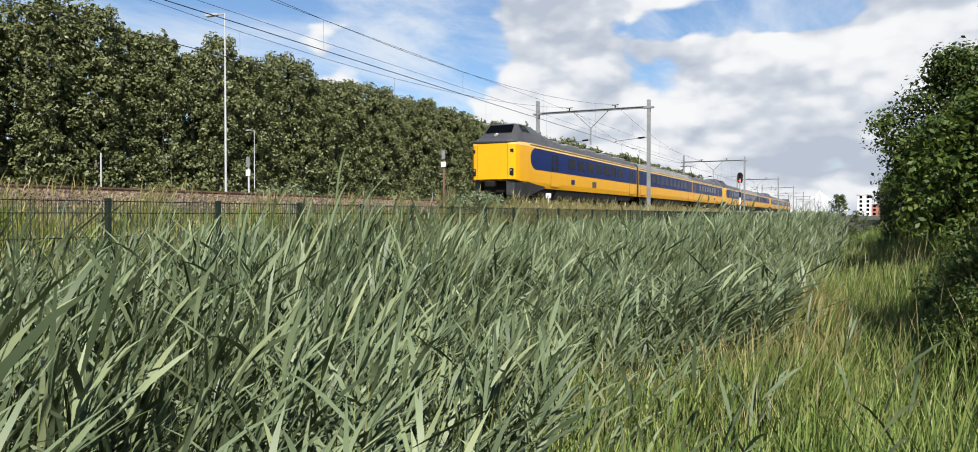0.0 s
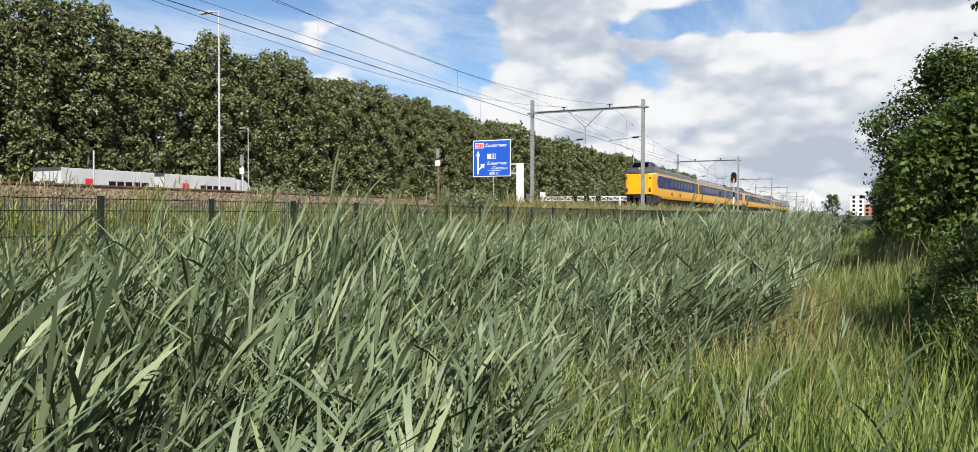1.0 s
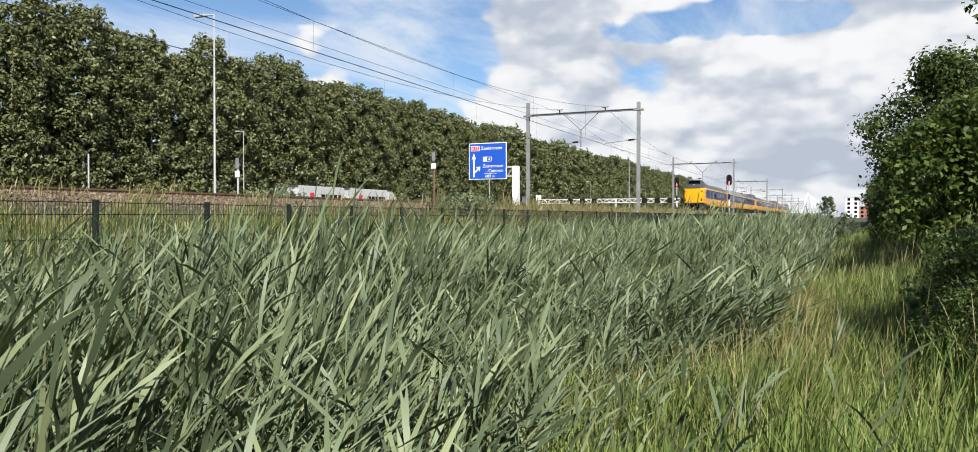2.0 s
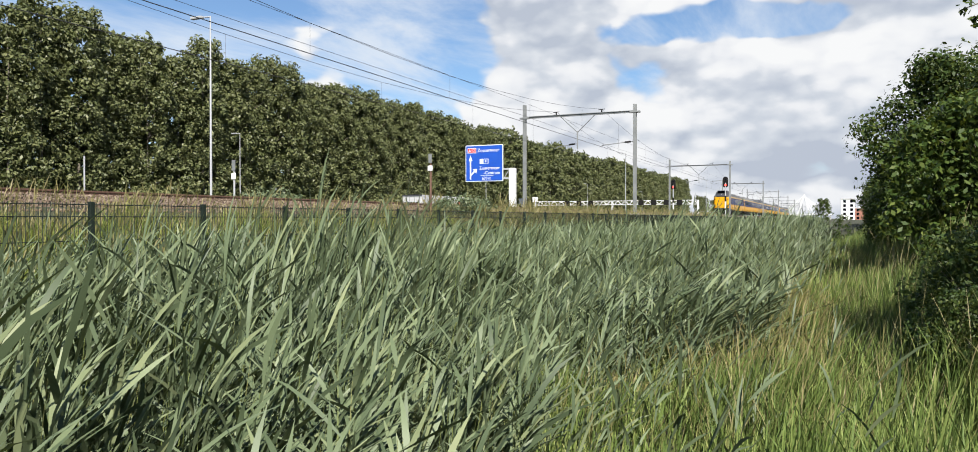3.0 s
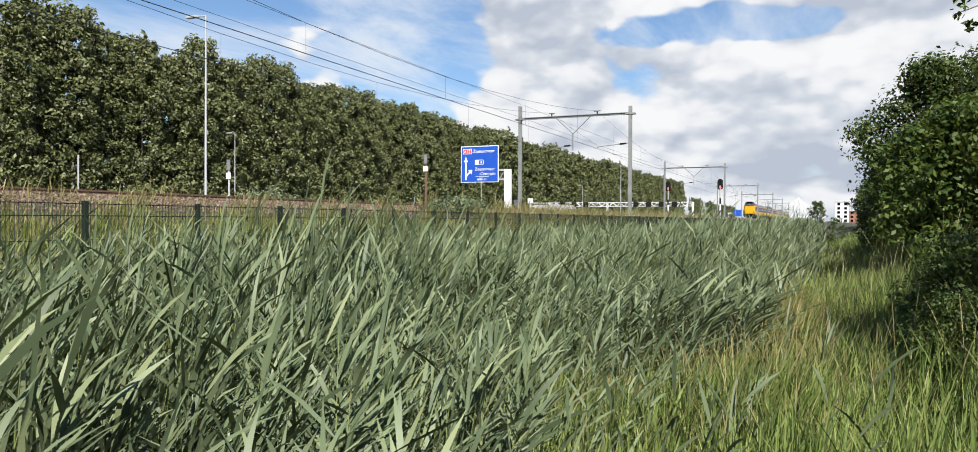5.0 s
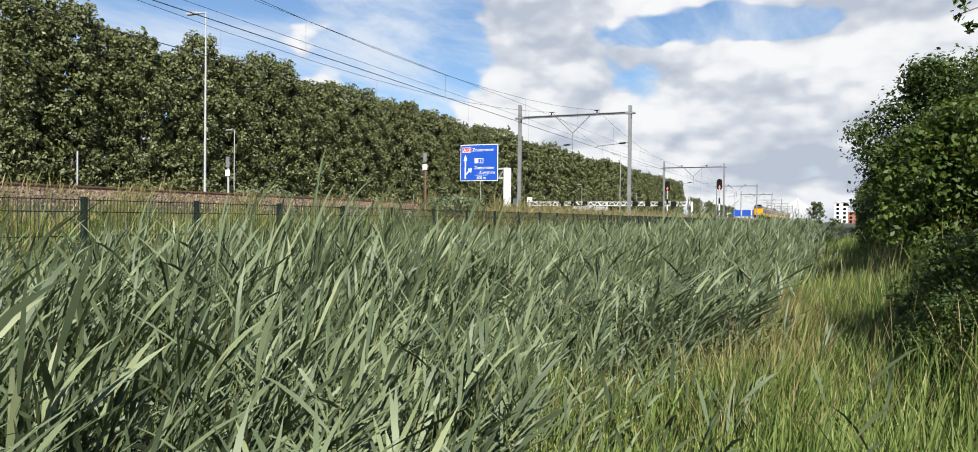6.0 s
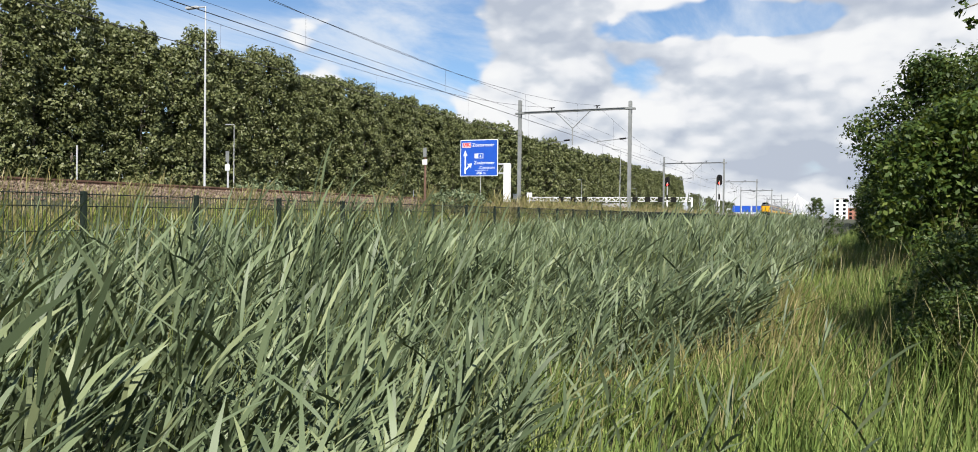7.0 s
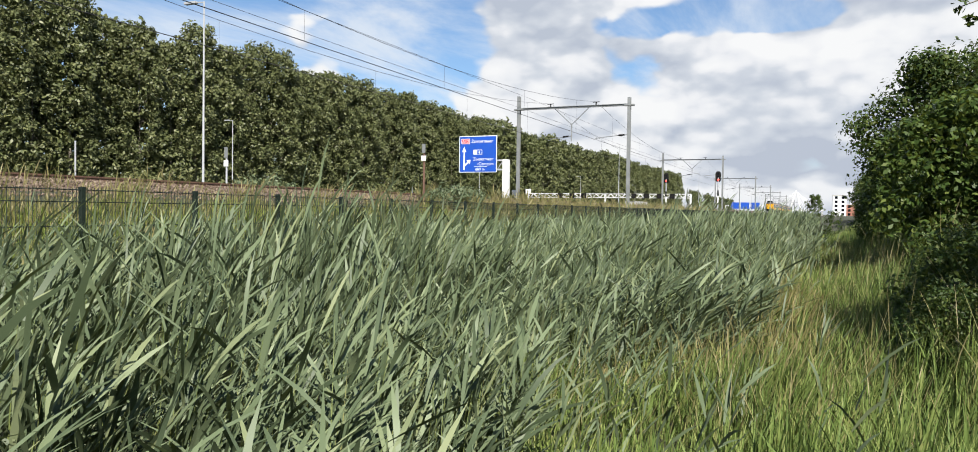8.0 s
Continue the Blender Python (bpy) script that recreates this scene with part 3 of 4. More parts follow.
def make_pantograph(car, y):
    bm = rod((-0.6, y - 0.6, 3.95), (-0.6, y + 0.6, 4.55), 0.03, None, 6)
    rod((0.6, y - 0.6, 3.95), (0.6, y + 0.6, 4.55), 0.03, bm, 6)
    rod((-0.6, y + 0.6, 4.55), (-0.3, y - 0.4, 5.23), 0.025, bm, 6)
    rod((0.6, y + 0.6, 4.55), (0.3, y - 0.4, 5.23), 0.025, bm, 6)
    box(-0.85, 0.85, y - 0.55, y - 0.3, 5.20, 5.26, bm)
    box(-0.8, 0.8, y - 0.9, y + 0.9, 3.92, 4.05, bm)
    part("pantograph", bm, M["black"], car)


COACHES = []


def make_train():
    tail = make_coach(26.0, True)
    mid = make_coach(25.5, False)
    tag = ("yellow and blue electric express train coach with dark glazed windows", "train coach", "coaches of the train")
    tagged(tail, "yellow and blue end coach with a raised dark cab", "train coach", "coaches of the train"), tagged(mid, *tag)
    for unit in range(3):
        at = unit * 77.9
        a = tail if unit == 0 else copy_thing(tail, Matrix())
        b = mid if unit == 0 else copy_thing(mid, Matrix())
        c = copy_thing(tail, Matrix())
        make_pantograph(c, 21.6)
        COACHES.extend([(a, at, 1), (b, at + 26.2, 1), (c, at + 77.6, -1)])


make_train()


# ---- road traffic ----
def make_box_vehicle(name, label, length, cab):
    """A white box body from y = 0; the cab ahead of it."""
    v = empty(name)
    tagged(v, label, "truck" if cab else "trailer")
    part("cargo_box", box(-1.27, 1.27, 0, length, 1.0, 4.0, None, 0.03), M["truck"], v)
    for x in (-0.32, 0.32):
        part("door_bar", rod((x, -0.04, 1.1), (x, -0.04, 3.9), 0.025, None, 6), M["galv"], v)
    part("rear_frame", box(-1.28, 1.28, -0.06, 0.0, 3.86, 4.02), M["skirt"], v)
    part("emblem", box(1.27, 1.28, length * 0.28 - 0.3, length * 0.28 + 0.3, 2.4, 3.4, None), M["sign_red"], v, "red emblem")
    for k in range(5):
        y = length * 0.48 + k * 0.62
        part("lettering", box(1.27, 1.278, y, y + 0.5, 2.45, 3.3), M["black"], v, "dark letter shapes")
        part("lettering", box(0.78 - k * 0.38 - 0.3, 0.78 - k * 0.38, -0.012, 0.0, 2.75, 3.2), M["black"], v, "dark letter shapes")
    part("chassis", box(-1.1, 1.1, 0.1, length + (1.0 if cab else 0.2), 0.62, 0.98), M["black"], v)
    for y in ((1.2, 2.5, length + 1.2) if cab else (2.2, 3.5)):
        for s in (-1, 1):
            wheel = part("wheel", rod((s * 0.95, y, 0.5), (s * 1.25, y, 0.5), 0.5, None, 18), M["rubber"], v)
            part("hub", rod((s * 1.22, y, 0.5), (s * 1.27, y, 0.5), 0.24, None, 12), M["galv"], wheel)
    if cab:
        bm = bmesh.new()
        prof = [(length + 0.3, 0.7), (length + 0.3, 3.9), (length + 1.1, 3.85), (length + 1.9, 3.2), (length + 2.25, 2.0), (length + 2.3, 0.7)]
        a = [bm.verts.new((-1.22, y, z)) for y, z in prof]
        b = [bm.verts.new((1.22, y, z)) for y, z in prof]
        bm.faces.new(a), bm.faces.new(b[::-1])
        for i in range(len(prof)):
            j = (i + 1) % len(prof)
            bm.faces.new((a[i], b[i], b[j], a[j]))
        bmesh.ops.recalc_face_normals(bm, faces=bm.faces[:])
        bmesh.ops.bevel(bm, geom=bm.edges[:], offset=0.05, segments=2, affect="EDGES")
        part("cab", bm, M["truck"], v)
        for s in (-1, 1):
            part("cab_window", box(min(s * 1.21, s * 1.235), max(s * 1.21, s * 1.235), length + 1.1, length + 1.95, 2.0, 2.75, None), M["window"], v)
    return v


TRUCK_AT = (-43.3, 0.34)
trailer = make_box_vehicle("box_trailer", "white box trailer with dark lettering and a red emblem", 6.8, False)
truck = make_box_vehicle("box_truck", "white box truck pulling a trailer on the motorway", 6.8, True)


def make_car(label, paint):
    c = empty("car")
    tagged(c, label, "car")
    bm = bmesh.new()
    prof = [(0, 0.35), (-0.02, 0.95), (0.35, 1.0), (0.75, 1.42), (2.3, 1.45), (3.1, 1.0), (4.1, 0.88), (4.25, 0.4)]
    a = [bm.verts.new((-0.88, y, z)) for y, z in prof]
    b = [bm.verts.new((0.88, y, z)) for y, z in prof]
    bm.faces.new(a), bm.faces.new(b[::-1])
    for i in range(len(prof)):
        j = (i + 1) % len(prof)
        bm.faces.new((a[i], b[i], b[j], a[j]))
    bmesh.ops.recalc_face_normals(bm, faces=bm.faces[:])
    bmesh.ops.bevel(bm, geom=bm.edges[:], offset=0.07, segments=2, affect="EDGES")
    part("body", bm, paint, c)
    part("rear_window", box(-0.68, 0.68, 0.40, 0.5, 1.03, 1.3, None), M["window"], c)
    for s in (-1, 1):
        part("side_window", box(min(s * 0.86, s * 0.89), max(s * 0.86, s * 0.89), 0.8, 2.5, 1.03, 1.32, None), M["window"], c)
        part("tail_light", box(min(s * 0.6, s * 0.85), max(s * 0.6, s * 0.85), -0.05, 0.02, 0.75, 0.92), M["sign_red"], c)
        for y in (0.8, 3.35):
            part("wheel", rod((s * 0.68, y, 0.32), (s * 0.9, y, 0.32), 0.32, None, 16), M["rubber"], c)
    return c


red_car = make_car("red hatchback driving on the motorway", M["car_red"])


# ---- motorway signs, lamps ----
def text(name, words, size, mat, parent, at, bold=0.0):
    """Words standing upright, facing back along the road."""
    cu = bpy.data.curves.new(name, "FONT")
    cu.body, cu.size, cu.extrude, cu.offset = words, size, 0.004, bold
    tmp = bpy.data.objects.new(name, cu)
    me = bpy.data.meshes.new_from_object(tmp)
    bpy.data.objects.remove(tmp)
    me.materials.clear(), me.materials.append(mat)
    ob = part(name, me, None, parent)
    ob.matrix_basis = pose(at[0], at[1], at[2], 90, 0, 0)
    return ob


def make_direction_sign():
    x0, w, z0, h = -41.9, 5.2, 6.3, 4.6
    s = empty("direction_sign", (0, 85.8, 0))
    tagged(s, "blue motorway direction sign on a white cantilever post", "road sign")
    part("border", box(x0, x0 + w, 0, 0.06, z0, z0 + h, None, 0.02), M["sign_white"], s)
    board = part("panel", box(x0 + 0.09, x0 + w - 0.09, -0.02, 0.03, z0 + 0.09, z0 + h - 0.09, None, 0.005), M["sign_blue"], s, "blue sign panel")
    f = -0.03
    part("route_frame", box(x0 + 0.3, x0 + 1.5, f, -0.01, z0 + 3.6, z0 + 4.25, None, 0.005), M["sign_white"], board)
    part("route_plate", box(x0 + 0.36, x0 + 1.44, f - 0.01, -0.01, z0 + 3.66, z0 + 4.19, None, 0.004), M["sign_red"], board)
    text("route_number", "A12", 0.56, M["sign_white"], board, (x0 + 0.42, f - 0.02, z0 + 3.72))
    text("place_name", "Zoetermeer", 0.60, M["sign_white"], board, (x0 + 1.68, f, z0 + 3.73))
    text("place_name", "Zoetermeer", 0.56, M["sign_white"], board, (x0 + 1.95, f, z0 + 1.5))
    text("place_name", "-Centrum", 0.56, M["sign_white"], board, (x0 + 2.55, f, z0 + 0.9))
    text("distance", "600 m", 0.50, M["sign_white"], board, (x0 + 2.3, f, z0 + 0.24))
    part("rule", box(x0 + 2.1, x0 + 3.9, f, -0.01, z0 + 0.72, z0 + 0.76), M["sign_white"], board)
    part("exit_plate", box(x0 + 2.0, x0 + 3.2, f, -0.01, z0 + 2.25, z0 + 2.85, None, 0.005), M["sign_white"], board)
    part("exit_field", box(x0 + 2.52, x0 + 3.14, f - 0.01, -0.01, z0 + 2.31, z0 + 2.79, None, 0.004), M["sign_blue"], board)
    text("exit_number", "4", 0.5, M["sign_white"], board, (x0 + 2.7, f - 0.02, z0 + 2.37))
    bm = box(x0 + 0.62, x0 + 0.80, f, -0.01, z0 + 0.3, z0 + 2.7)
    part("arrow_shaft", bm, M["sign_white"], board)
    for name, pts in (("arrow_head", ((x0 + 0.42, 2.6), (x0 + 1.0, 2.6), (x0 + 0.71, 3.3))),
                      ("arrow_branch", ((x0 + 0.8, 0.75), (x0 + 0.8, 0.98), (x0 + 1.25, 1.42), (x0 + 1.40, 1.28))),
                      ("arrow_head", ((x0 + 1.02, 1.55), (x0 + 1.62, 1.62), (x0 + 1.52, 1.02)))):
        bm = bmesh.new()
        a = [bm.verts.new((x, f, z0 + z)) for x, z in pts]
        b = [bm.verts.new((x, -0.01, z0 + z)) for x, z in pts]
        bm.faces.new(a), bm.faces.new(b[::-1])
        for i in range(len(pts)):
            j = (i + 1) % len(pts)
            bm.faces.new((a[i], a[j], b[j], b[i]))
        bmesh.ops.recalc_face_normals(bm, faces=bm.faces[:])
        part(name, bm, M["sign_white"], board)
    px = -35.6
    part("post", box(px - 0.38, px + 0.38, 0.1, 0.8, 0.2, 7.9, None, 0.05), M["white"], s)
    for z in (6.55, 7.7):
        part("arm", box(x0 + w - 0.6, px + 0.3, 0.2, 0.4, z, z + 0.2, None, 0.02), M["galv_pale"], s)
    bm = rod((x0 + w, 0.3, 6.7), (px - 0.4, 0.3, 7.7), 0.05, None, 6)
    part("brace", bm, M["galv_pale"], s)


make_direction_sign()


def make_lamp_post(x, y, h=14.6, arm=-1.6):
    p = empty("street_lamp", (x, y, 0))
    tagged(p, "tall grey tapered lamp post with a small arm", "street lamp", "motorway lamps")
    part("pole", rod((0, 0, 0.2), (0, 0, h), 0.09, None, 12, 0.045), M["galv_pale"], p)
    part("arm", rod((0, 0, h - 0.06), (arm * 0.5, 0, h), 0.045, None, 8), M["galv_pale"], p)
    part("lamp_head", box(min(arm, arm * 0.4), max(arm, arm * 0.4), -0.14, 0.14, h - 0.08, h + 0.08, None, 0.04), M["galv_pale"], p)
    return p


lamp = make_lamp_post(-36, 36.5)
for x, y in ((-36, 145.5), (-36, 254), (-36, 363), (-36, 470)):
    copy_thing(lamp, pose(x, y, 0))
for x, y in ((-81, 88), (-81, 178), (-81, 269), (-81, 360)):
    copy_thing(lamp, pose(x, y, 0, 0, 0, 0))


def make_gantry():
    g = empty("signal_gantry", (0, 237, 0))
    tagged(g, "white lattice gantry spanning the motorway with dark lane signals", "road gantry")
    for x in (-36, -63, -90):
        part("leg", box(x - 0.25, x + 0.25, -0.4, 0.4, 0.2, 7.3, None, 0.04), M["white"], g)
    bm = bmesh.new()
    for y in (-0.5, 0.5):
        for z in (6.1, 7.3):
            box(-90, -36, y - 0.09, y + 0.09, z - 0.09, z + 0.09, bm)
        for i in range(45):
            x = -90 + i * 1.2
            up = i % 2
            rod((x, y, 6.1 if up else 7.3), (x + 1.2, y, 7.3 if up else 6.1), 0.06, bm, 5)
    part("truss", bm, M["white"], g)
    for x in (-41.5, -45.5, -49.5, -53.5, -70, -74, -78):
        part("lane_signal", box(x - 0.8, x + 0.8, -1.0, -0.6, 5.9, 7.4, None, 0.05), M["black"], g)


make_gantry()


# ---- railway signals and marker posts ----
def make_signal(x, y, head):
    s = empty("railway_signal", (x, y, 0))
    tagged(s, "black railway signal showing red on a banded mast", "railway signal", "railway signals")
    part("mast", rod((0, 0, 1.6), (0, 0, head), 0.09, None, 10), M["galv_pale"], s)
    part("band", rod((0, 0, 3.2), (0, 0, 4.3), 0.13, None, 10), M["white"], s)
    part("band", rod((0, 0, 4.3), (0, 0, 5.2), 0.13, None, 10), M["black"], s)
    bm = bmesh.new()
    pts = [(0.42 * math.cos(a), 0.42 * math.sin(a) + (0.55 if math.sin(a) > 0 else -0.35)) for a in [i * math.pi / 10 for i in range(20)]]
    a = [bm.verts.new((px, -0.05, head + pz)) for px, pz in pts]
    b = [bm.verts.new((px, 0.05, head + pz)) for px, pz in pts]
    bm.faces.new(a[::-1]), bm.faces.new(b)
    for i in range(20):
        bm.faces.new((a[i], a[(i + 1) % 20], b[(i + 1) % 20], b[i]))
    bmesh.ops.recalc_face_normals(bm, faces=bm.faces[:])
    board = part("signal_board", bm, M["black"], s)
    part("red_lamp", rod((0, -0.12, head - 0.4), (0, -0.04, head - 0.4), 0.13, None, 14), M["lamp_red"], board)
    for z in (0.1, 0.55):
        part("dark_lamp", rod((0, -0.12, head + z), (0, -0.04, head + z), 0.12, None, 14), M["window"], board)


make_signal(-14.6, 124, 7.3)
make_signal(-24.0, 130.5, 7.4)


def make_marker(name, label, x, y, foot, top, plate, post=0.045, mat="galv_pale"):
    m = empty(name, (x, y, 0))
    tagged(m, label, "railway sign" if plate else "post")
    part("post", rod((0, 0, foot), (0, 0, top), post, None, 8), M[mat], m)
    for z0, z1, w, kind in plate:
        part("plate", box(-w / 2, w / 2, -0.06, -0.03, z0, z1, None, 0.006), M[kind], m)
    return m


# ---- woods behind the motorway ----
def leaf_cloud(rng, centres, radii, per, size):
    """Small leaf faces round clump centres."""
    n = len(centres) * per
    c = np.repeat(centres, per, 0)
    r = np.repeat(radii, per)[:, None]
    d = rng.normal(size=(n, 3))
    d /= np.linalg.norm(d, axis=1)[:, None]
    p = c + d * r * rng.uniform(0.25, 1.0, n)[:, None] ** 0.6
    face = d + rng.normal(0, 0.42, (n, 3)) + np.array([0.0, 0.0, 0.25])
    face /= np.linalg.norm(face, axis=1)[:, None]
    a = np.cross(face, rng.normal(size=(n, 3)))
    a /= np.linalg.norm(a, axis=1)[:, None]
    b = np.cross(face, a)
    b /= np.linalg.norm(b, axis=1)[:, None]
    s = (size * rng.uniform(0.6, 1.3, n))[:, None]
    verts = np.stack([p - a * s, p - b * s * 0.55 + a * s * 0.1, p + a * s, p + b * s * 0.55 + a * s * 0.1], 1).reshape(-1, 3)
    return verts, np.arange(n * 4).reshape(-1, 4)


def limb(bm, pts, r0, r1, n=7, root=None):
    """A tapering branch; with a root it grows out of that vertex of its parent."""
    pts = [Vector(p) for p in pts]
    rings = []
    for i, p in enumerate(pts):
        along = (pts[min(i + 1, len(pts) - 1)] - pts[max(i - 1, 0)]).normalized()
        turn = along.to_track_quat("Z", "Y")
        r = r0 + (r1 - r0) * i / (len(pts) - 1)
        if i == 0 and root:
            rings.append([root] * n)
        else:
            rings.append([bm.verts.new(p + turn @ Vector((r * math.cos(2 * math.pi * k / n), r * math.sin(2 * math.pi * k / n), 0))) for k in range(n)])
    for a, b in zip(rings, rings[1:]):
        for k in range(n):
            m = (k + 1) % n
            bm.faces.new((a[k], b[m], b[k]) if a[k] is a[m] else (a[k], a[m], b[m], b[k]))
    bm.faces.new(rings[-1])
    return rings


def make_tree(name, label, seed, height, spread, low, clumps, per, size, leaf, category="tree", group="", trunk=0.22):
    """A tapered trunk with limbs; a crown of leaf clumps that widens and narrows unevenly."""
    rng = np.random.default_rng(seed)
    tree = empty(name)
    tagged(tree, label, category, group)
    bm = bmesh.new()
    bend = rng.uniform(-0.4, 0.4, (6, 2)) * spread * 0.12
    spine = [(bend[i][0] * i / 5, bend[i][1] * i / 5, height * 0.88 * i / 5 - 0.15) for i in range(6)]
    rings = limb(bm, spine, trunk, trunk * 0.22)
    u = rng.uniform(0, 1, clumps) ** 0.85
    z = low + (height - low) * u
    shape = np.sin(np.pi * np.clip(u * 0.80 + 0.14, 0, 1)) ** 0.55
    az = rng.uniform(0, 2 * np.pi, clumps)
    lobes = 1 + 0.22 * np.sin(az * 3 + seed) + 0.16 * np.sin(u * 14 + seed * 1.7 + az)
    rad = spread * shape * lobes * rng.uniform(0.35, 1.0, clumps) ** 0.5
    c = np.stack([rad * np.cos(az), rad * np.sin(az), z], -1)
    for i in range(0, clumps, max(1, clumps // 16)):
        x, y, zz = c[i]
        k = max(0.3, zz - rad[i] * 0.8)
        s = k / (height * 0.88) * 5
        j = min(int(s), 4)
        root = Vector(spine[j]).lerp(Vector(spine[j + 1]), min(s - j, 1))
        tip = Vector((x, y, zz)) * 0.92 + root * 0.08
        fork = min(rings[j] + rings[j + 1], key=lambda v: (v.co - tip).length + (v.co - root).length)
        limb(bm, [fork.co, root.lerp(tip, 0.5) + Vector((0, 0, 0.12 * rad[i])), tip], trunk * 0.4, trunk * 0.08, 5, fork)
    part("trunk", bm, M["bark"], tree)
    v, f = leaf_cloud(rng, c, spread * rng.uniform(0.14, 0.30, clumps), per, size)
    part("crown", raw("crown", v, f, leaf), None, tree)
    return tree


def make_woods():
    rng = np.random.default_rng(11)
    tag = ("tall dense green poplar in a motorway shelter wood", "tree", "poplars of the wood")
    fine, plain = [], []
    for k in range(4):
        fine.append(make_tree("poplar", tag[0], 40 + k, 27.0 + 0.6 * k, 4.2, 2.2, 330, 38, 0.26, M["poplar"], "tree", tag[2], 0.24))
    for k in range(4):
        plain.append(make_tree("poplar", tag[0], 50 + k, 27.0 + 0.6 * k, 4.4, 2.0, 180, 17, 0.46, M["poplar"], "tree", tag[2], 0.24))
    spots = []
    for i in range(96):
        spots.append((-93 + rng.uniform(-1.2, 1.2), 38 + i * 5.4 + rng.uniform(-1, 1), 1.0))
    for i in range(80):
        spots.append((-99.5 + rng.uniform(-1.5, 1.5), 36 + i * 6.3 + rng.uniform(-1.5, 1.5), 1.0))
    for i in range(70):
        spots.append((-104 + rng.uniform(-2, 2), 40 + i * 7.1 + rng.uniform(-2, 2), rng.uniform(1.0, 1.06)))
    for i in range(30):
        spots.append((-88 + rng.uniform(-3, 3) - i * 0.3, 560 + i * 14 + rng.uniform(-3, 3), 0.62))
    used = set()
    for i, (x, y, big) in enumerate(spots):
        s = rng.uniform(0.98, 1.07) * big
        m = pose(x, y, 0.2, 0, 0, rng.uniform(0, 360))
        t = (fine if x > -96 and y < 210 else plain)[int(rng.integers(4))]
        if t.name in used:
            t = copy_thing(t, m)
        else:
            used.add(t.name)
            t.matrix_basis = m
        t.scale = (s, s, s)
    bush = make_tree("shrub", "low dark green shrub at the foot of the wood", 77, 5.0, 2.8, 0.3, 90, 16, 0.3, M["poplar"], "shrub", "shrubs along the wood", 0.08)
    bush.matrix_basis = pose(-88, 60, 0.2)
    for i in range(64):
        t = copy_thing(bush, pose(-88.5 + rng.uniform(-1.5, 1.0), 38 + i * 7.4 + rng.uniform(-2, 2), 0.2, 0, 0, rng.uniform(0, 360)))
        k = rng.uniform(0.7, 1.25)
        t.scale = (k * 1.1, k * 1.1, k)


make_woods()


# ---- trees beside the path ----
def make_path_trees():
    words = "dense dark green broad-leaved tree beside the grass path"
    t = make_tree("maple_tree", words, 5, 8.0, 3.1, 0.5, 720, 52, 0.095, M["maple"], "tree", "trees beside the path", 0.16)
    t.matrix_basis = pose(4.5, 31, 0.3)
    t.scale = (0.92, 0.92, 0.86)
    c = copy_thing(t, pose(6.2, 27, 0.4, 0, 0, 200))
    c.scale = (0.8, 0.8, 0.8)
    t = make_tree("maple_tree", words, 6, 8.0, 3.1, 0.5, 420, 24, 0.12, M["maple"], "tree", "trees beside the path", 0.16)
    t.matrix_basis = pose(6.8, 38, 0.4)
    t.scale = (0.85, 0.85, 0.85)
    spots = [(7.4, 21, 0.72), (7.8, 17.5, 0.75), (7.5, 13, 0.78), (6.5, 9.6, 0.82), (5.6, 5.8, 0.82), (8.6, 0.5, 0.8), (8.0, 46, 0.85)]
    # row hidden behind the near trees, added to darken the train windows' reflections
    spots += [(8.6 + 0.8 * math.sin(k * 2.1), 53 + k * 7.5, 0.95) for k in range(13)]
    for k, (x, y, s) in enumerate(spots):
        c = copy_thing(t, pose(x, y, 0.4, 0, 0, 77 * k))
        c.scale = (s, s, s)
    bush = make_tree("bush", "bright green leafy bush at the edge of the path", 9, 3.6, 1.5, 0.15, 240, 44, 0.07, M["bush"], "bush", "bushes beside the path", 0.06)
    bush.matrix_basis = pose(3.7, 24.0, 0.4)
    # dark shrubs added where deep tree shade falls on the grass
    shade = make_tree("shrub", "low dark shrub added to deepen the shade under the path trees", 91, 1.35, 0.75, 0.05, 150, 70, 0.026, M["maple"], "shrub", "shaded shrubs beside the path", 0.025)
    shade.matrix_basis = pose(1.45, 8.8, 0.05)
    for x, y, k in ((1.95, 10.8, 0.95), (1.2, 7.3, 0.66), (2.1, 12.6, 0.9), (1.7, 7.9, 0.8)):
        copy_thing(shade, pose(x, y, 0.08, 0, 0, 130 * k)).scale = (k, k, k)
    for x, y, k in ((3.3, 28.5, 0.8), (3.1, 20.5, 1.1), (4.2, 21.5, 1.25), (2.6, 35, 0.7)):
        c = copy_thing(bush, pose(x, y, 0.35, 0, 0, 100 * k))
        c.scale = (k, k, k)


make_path_trees()


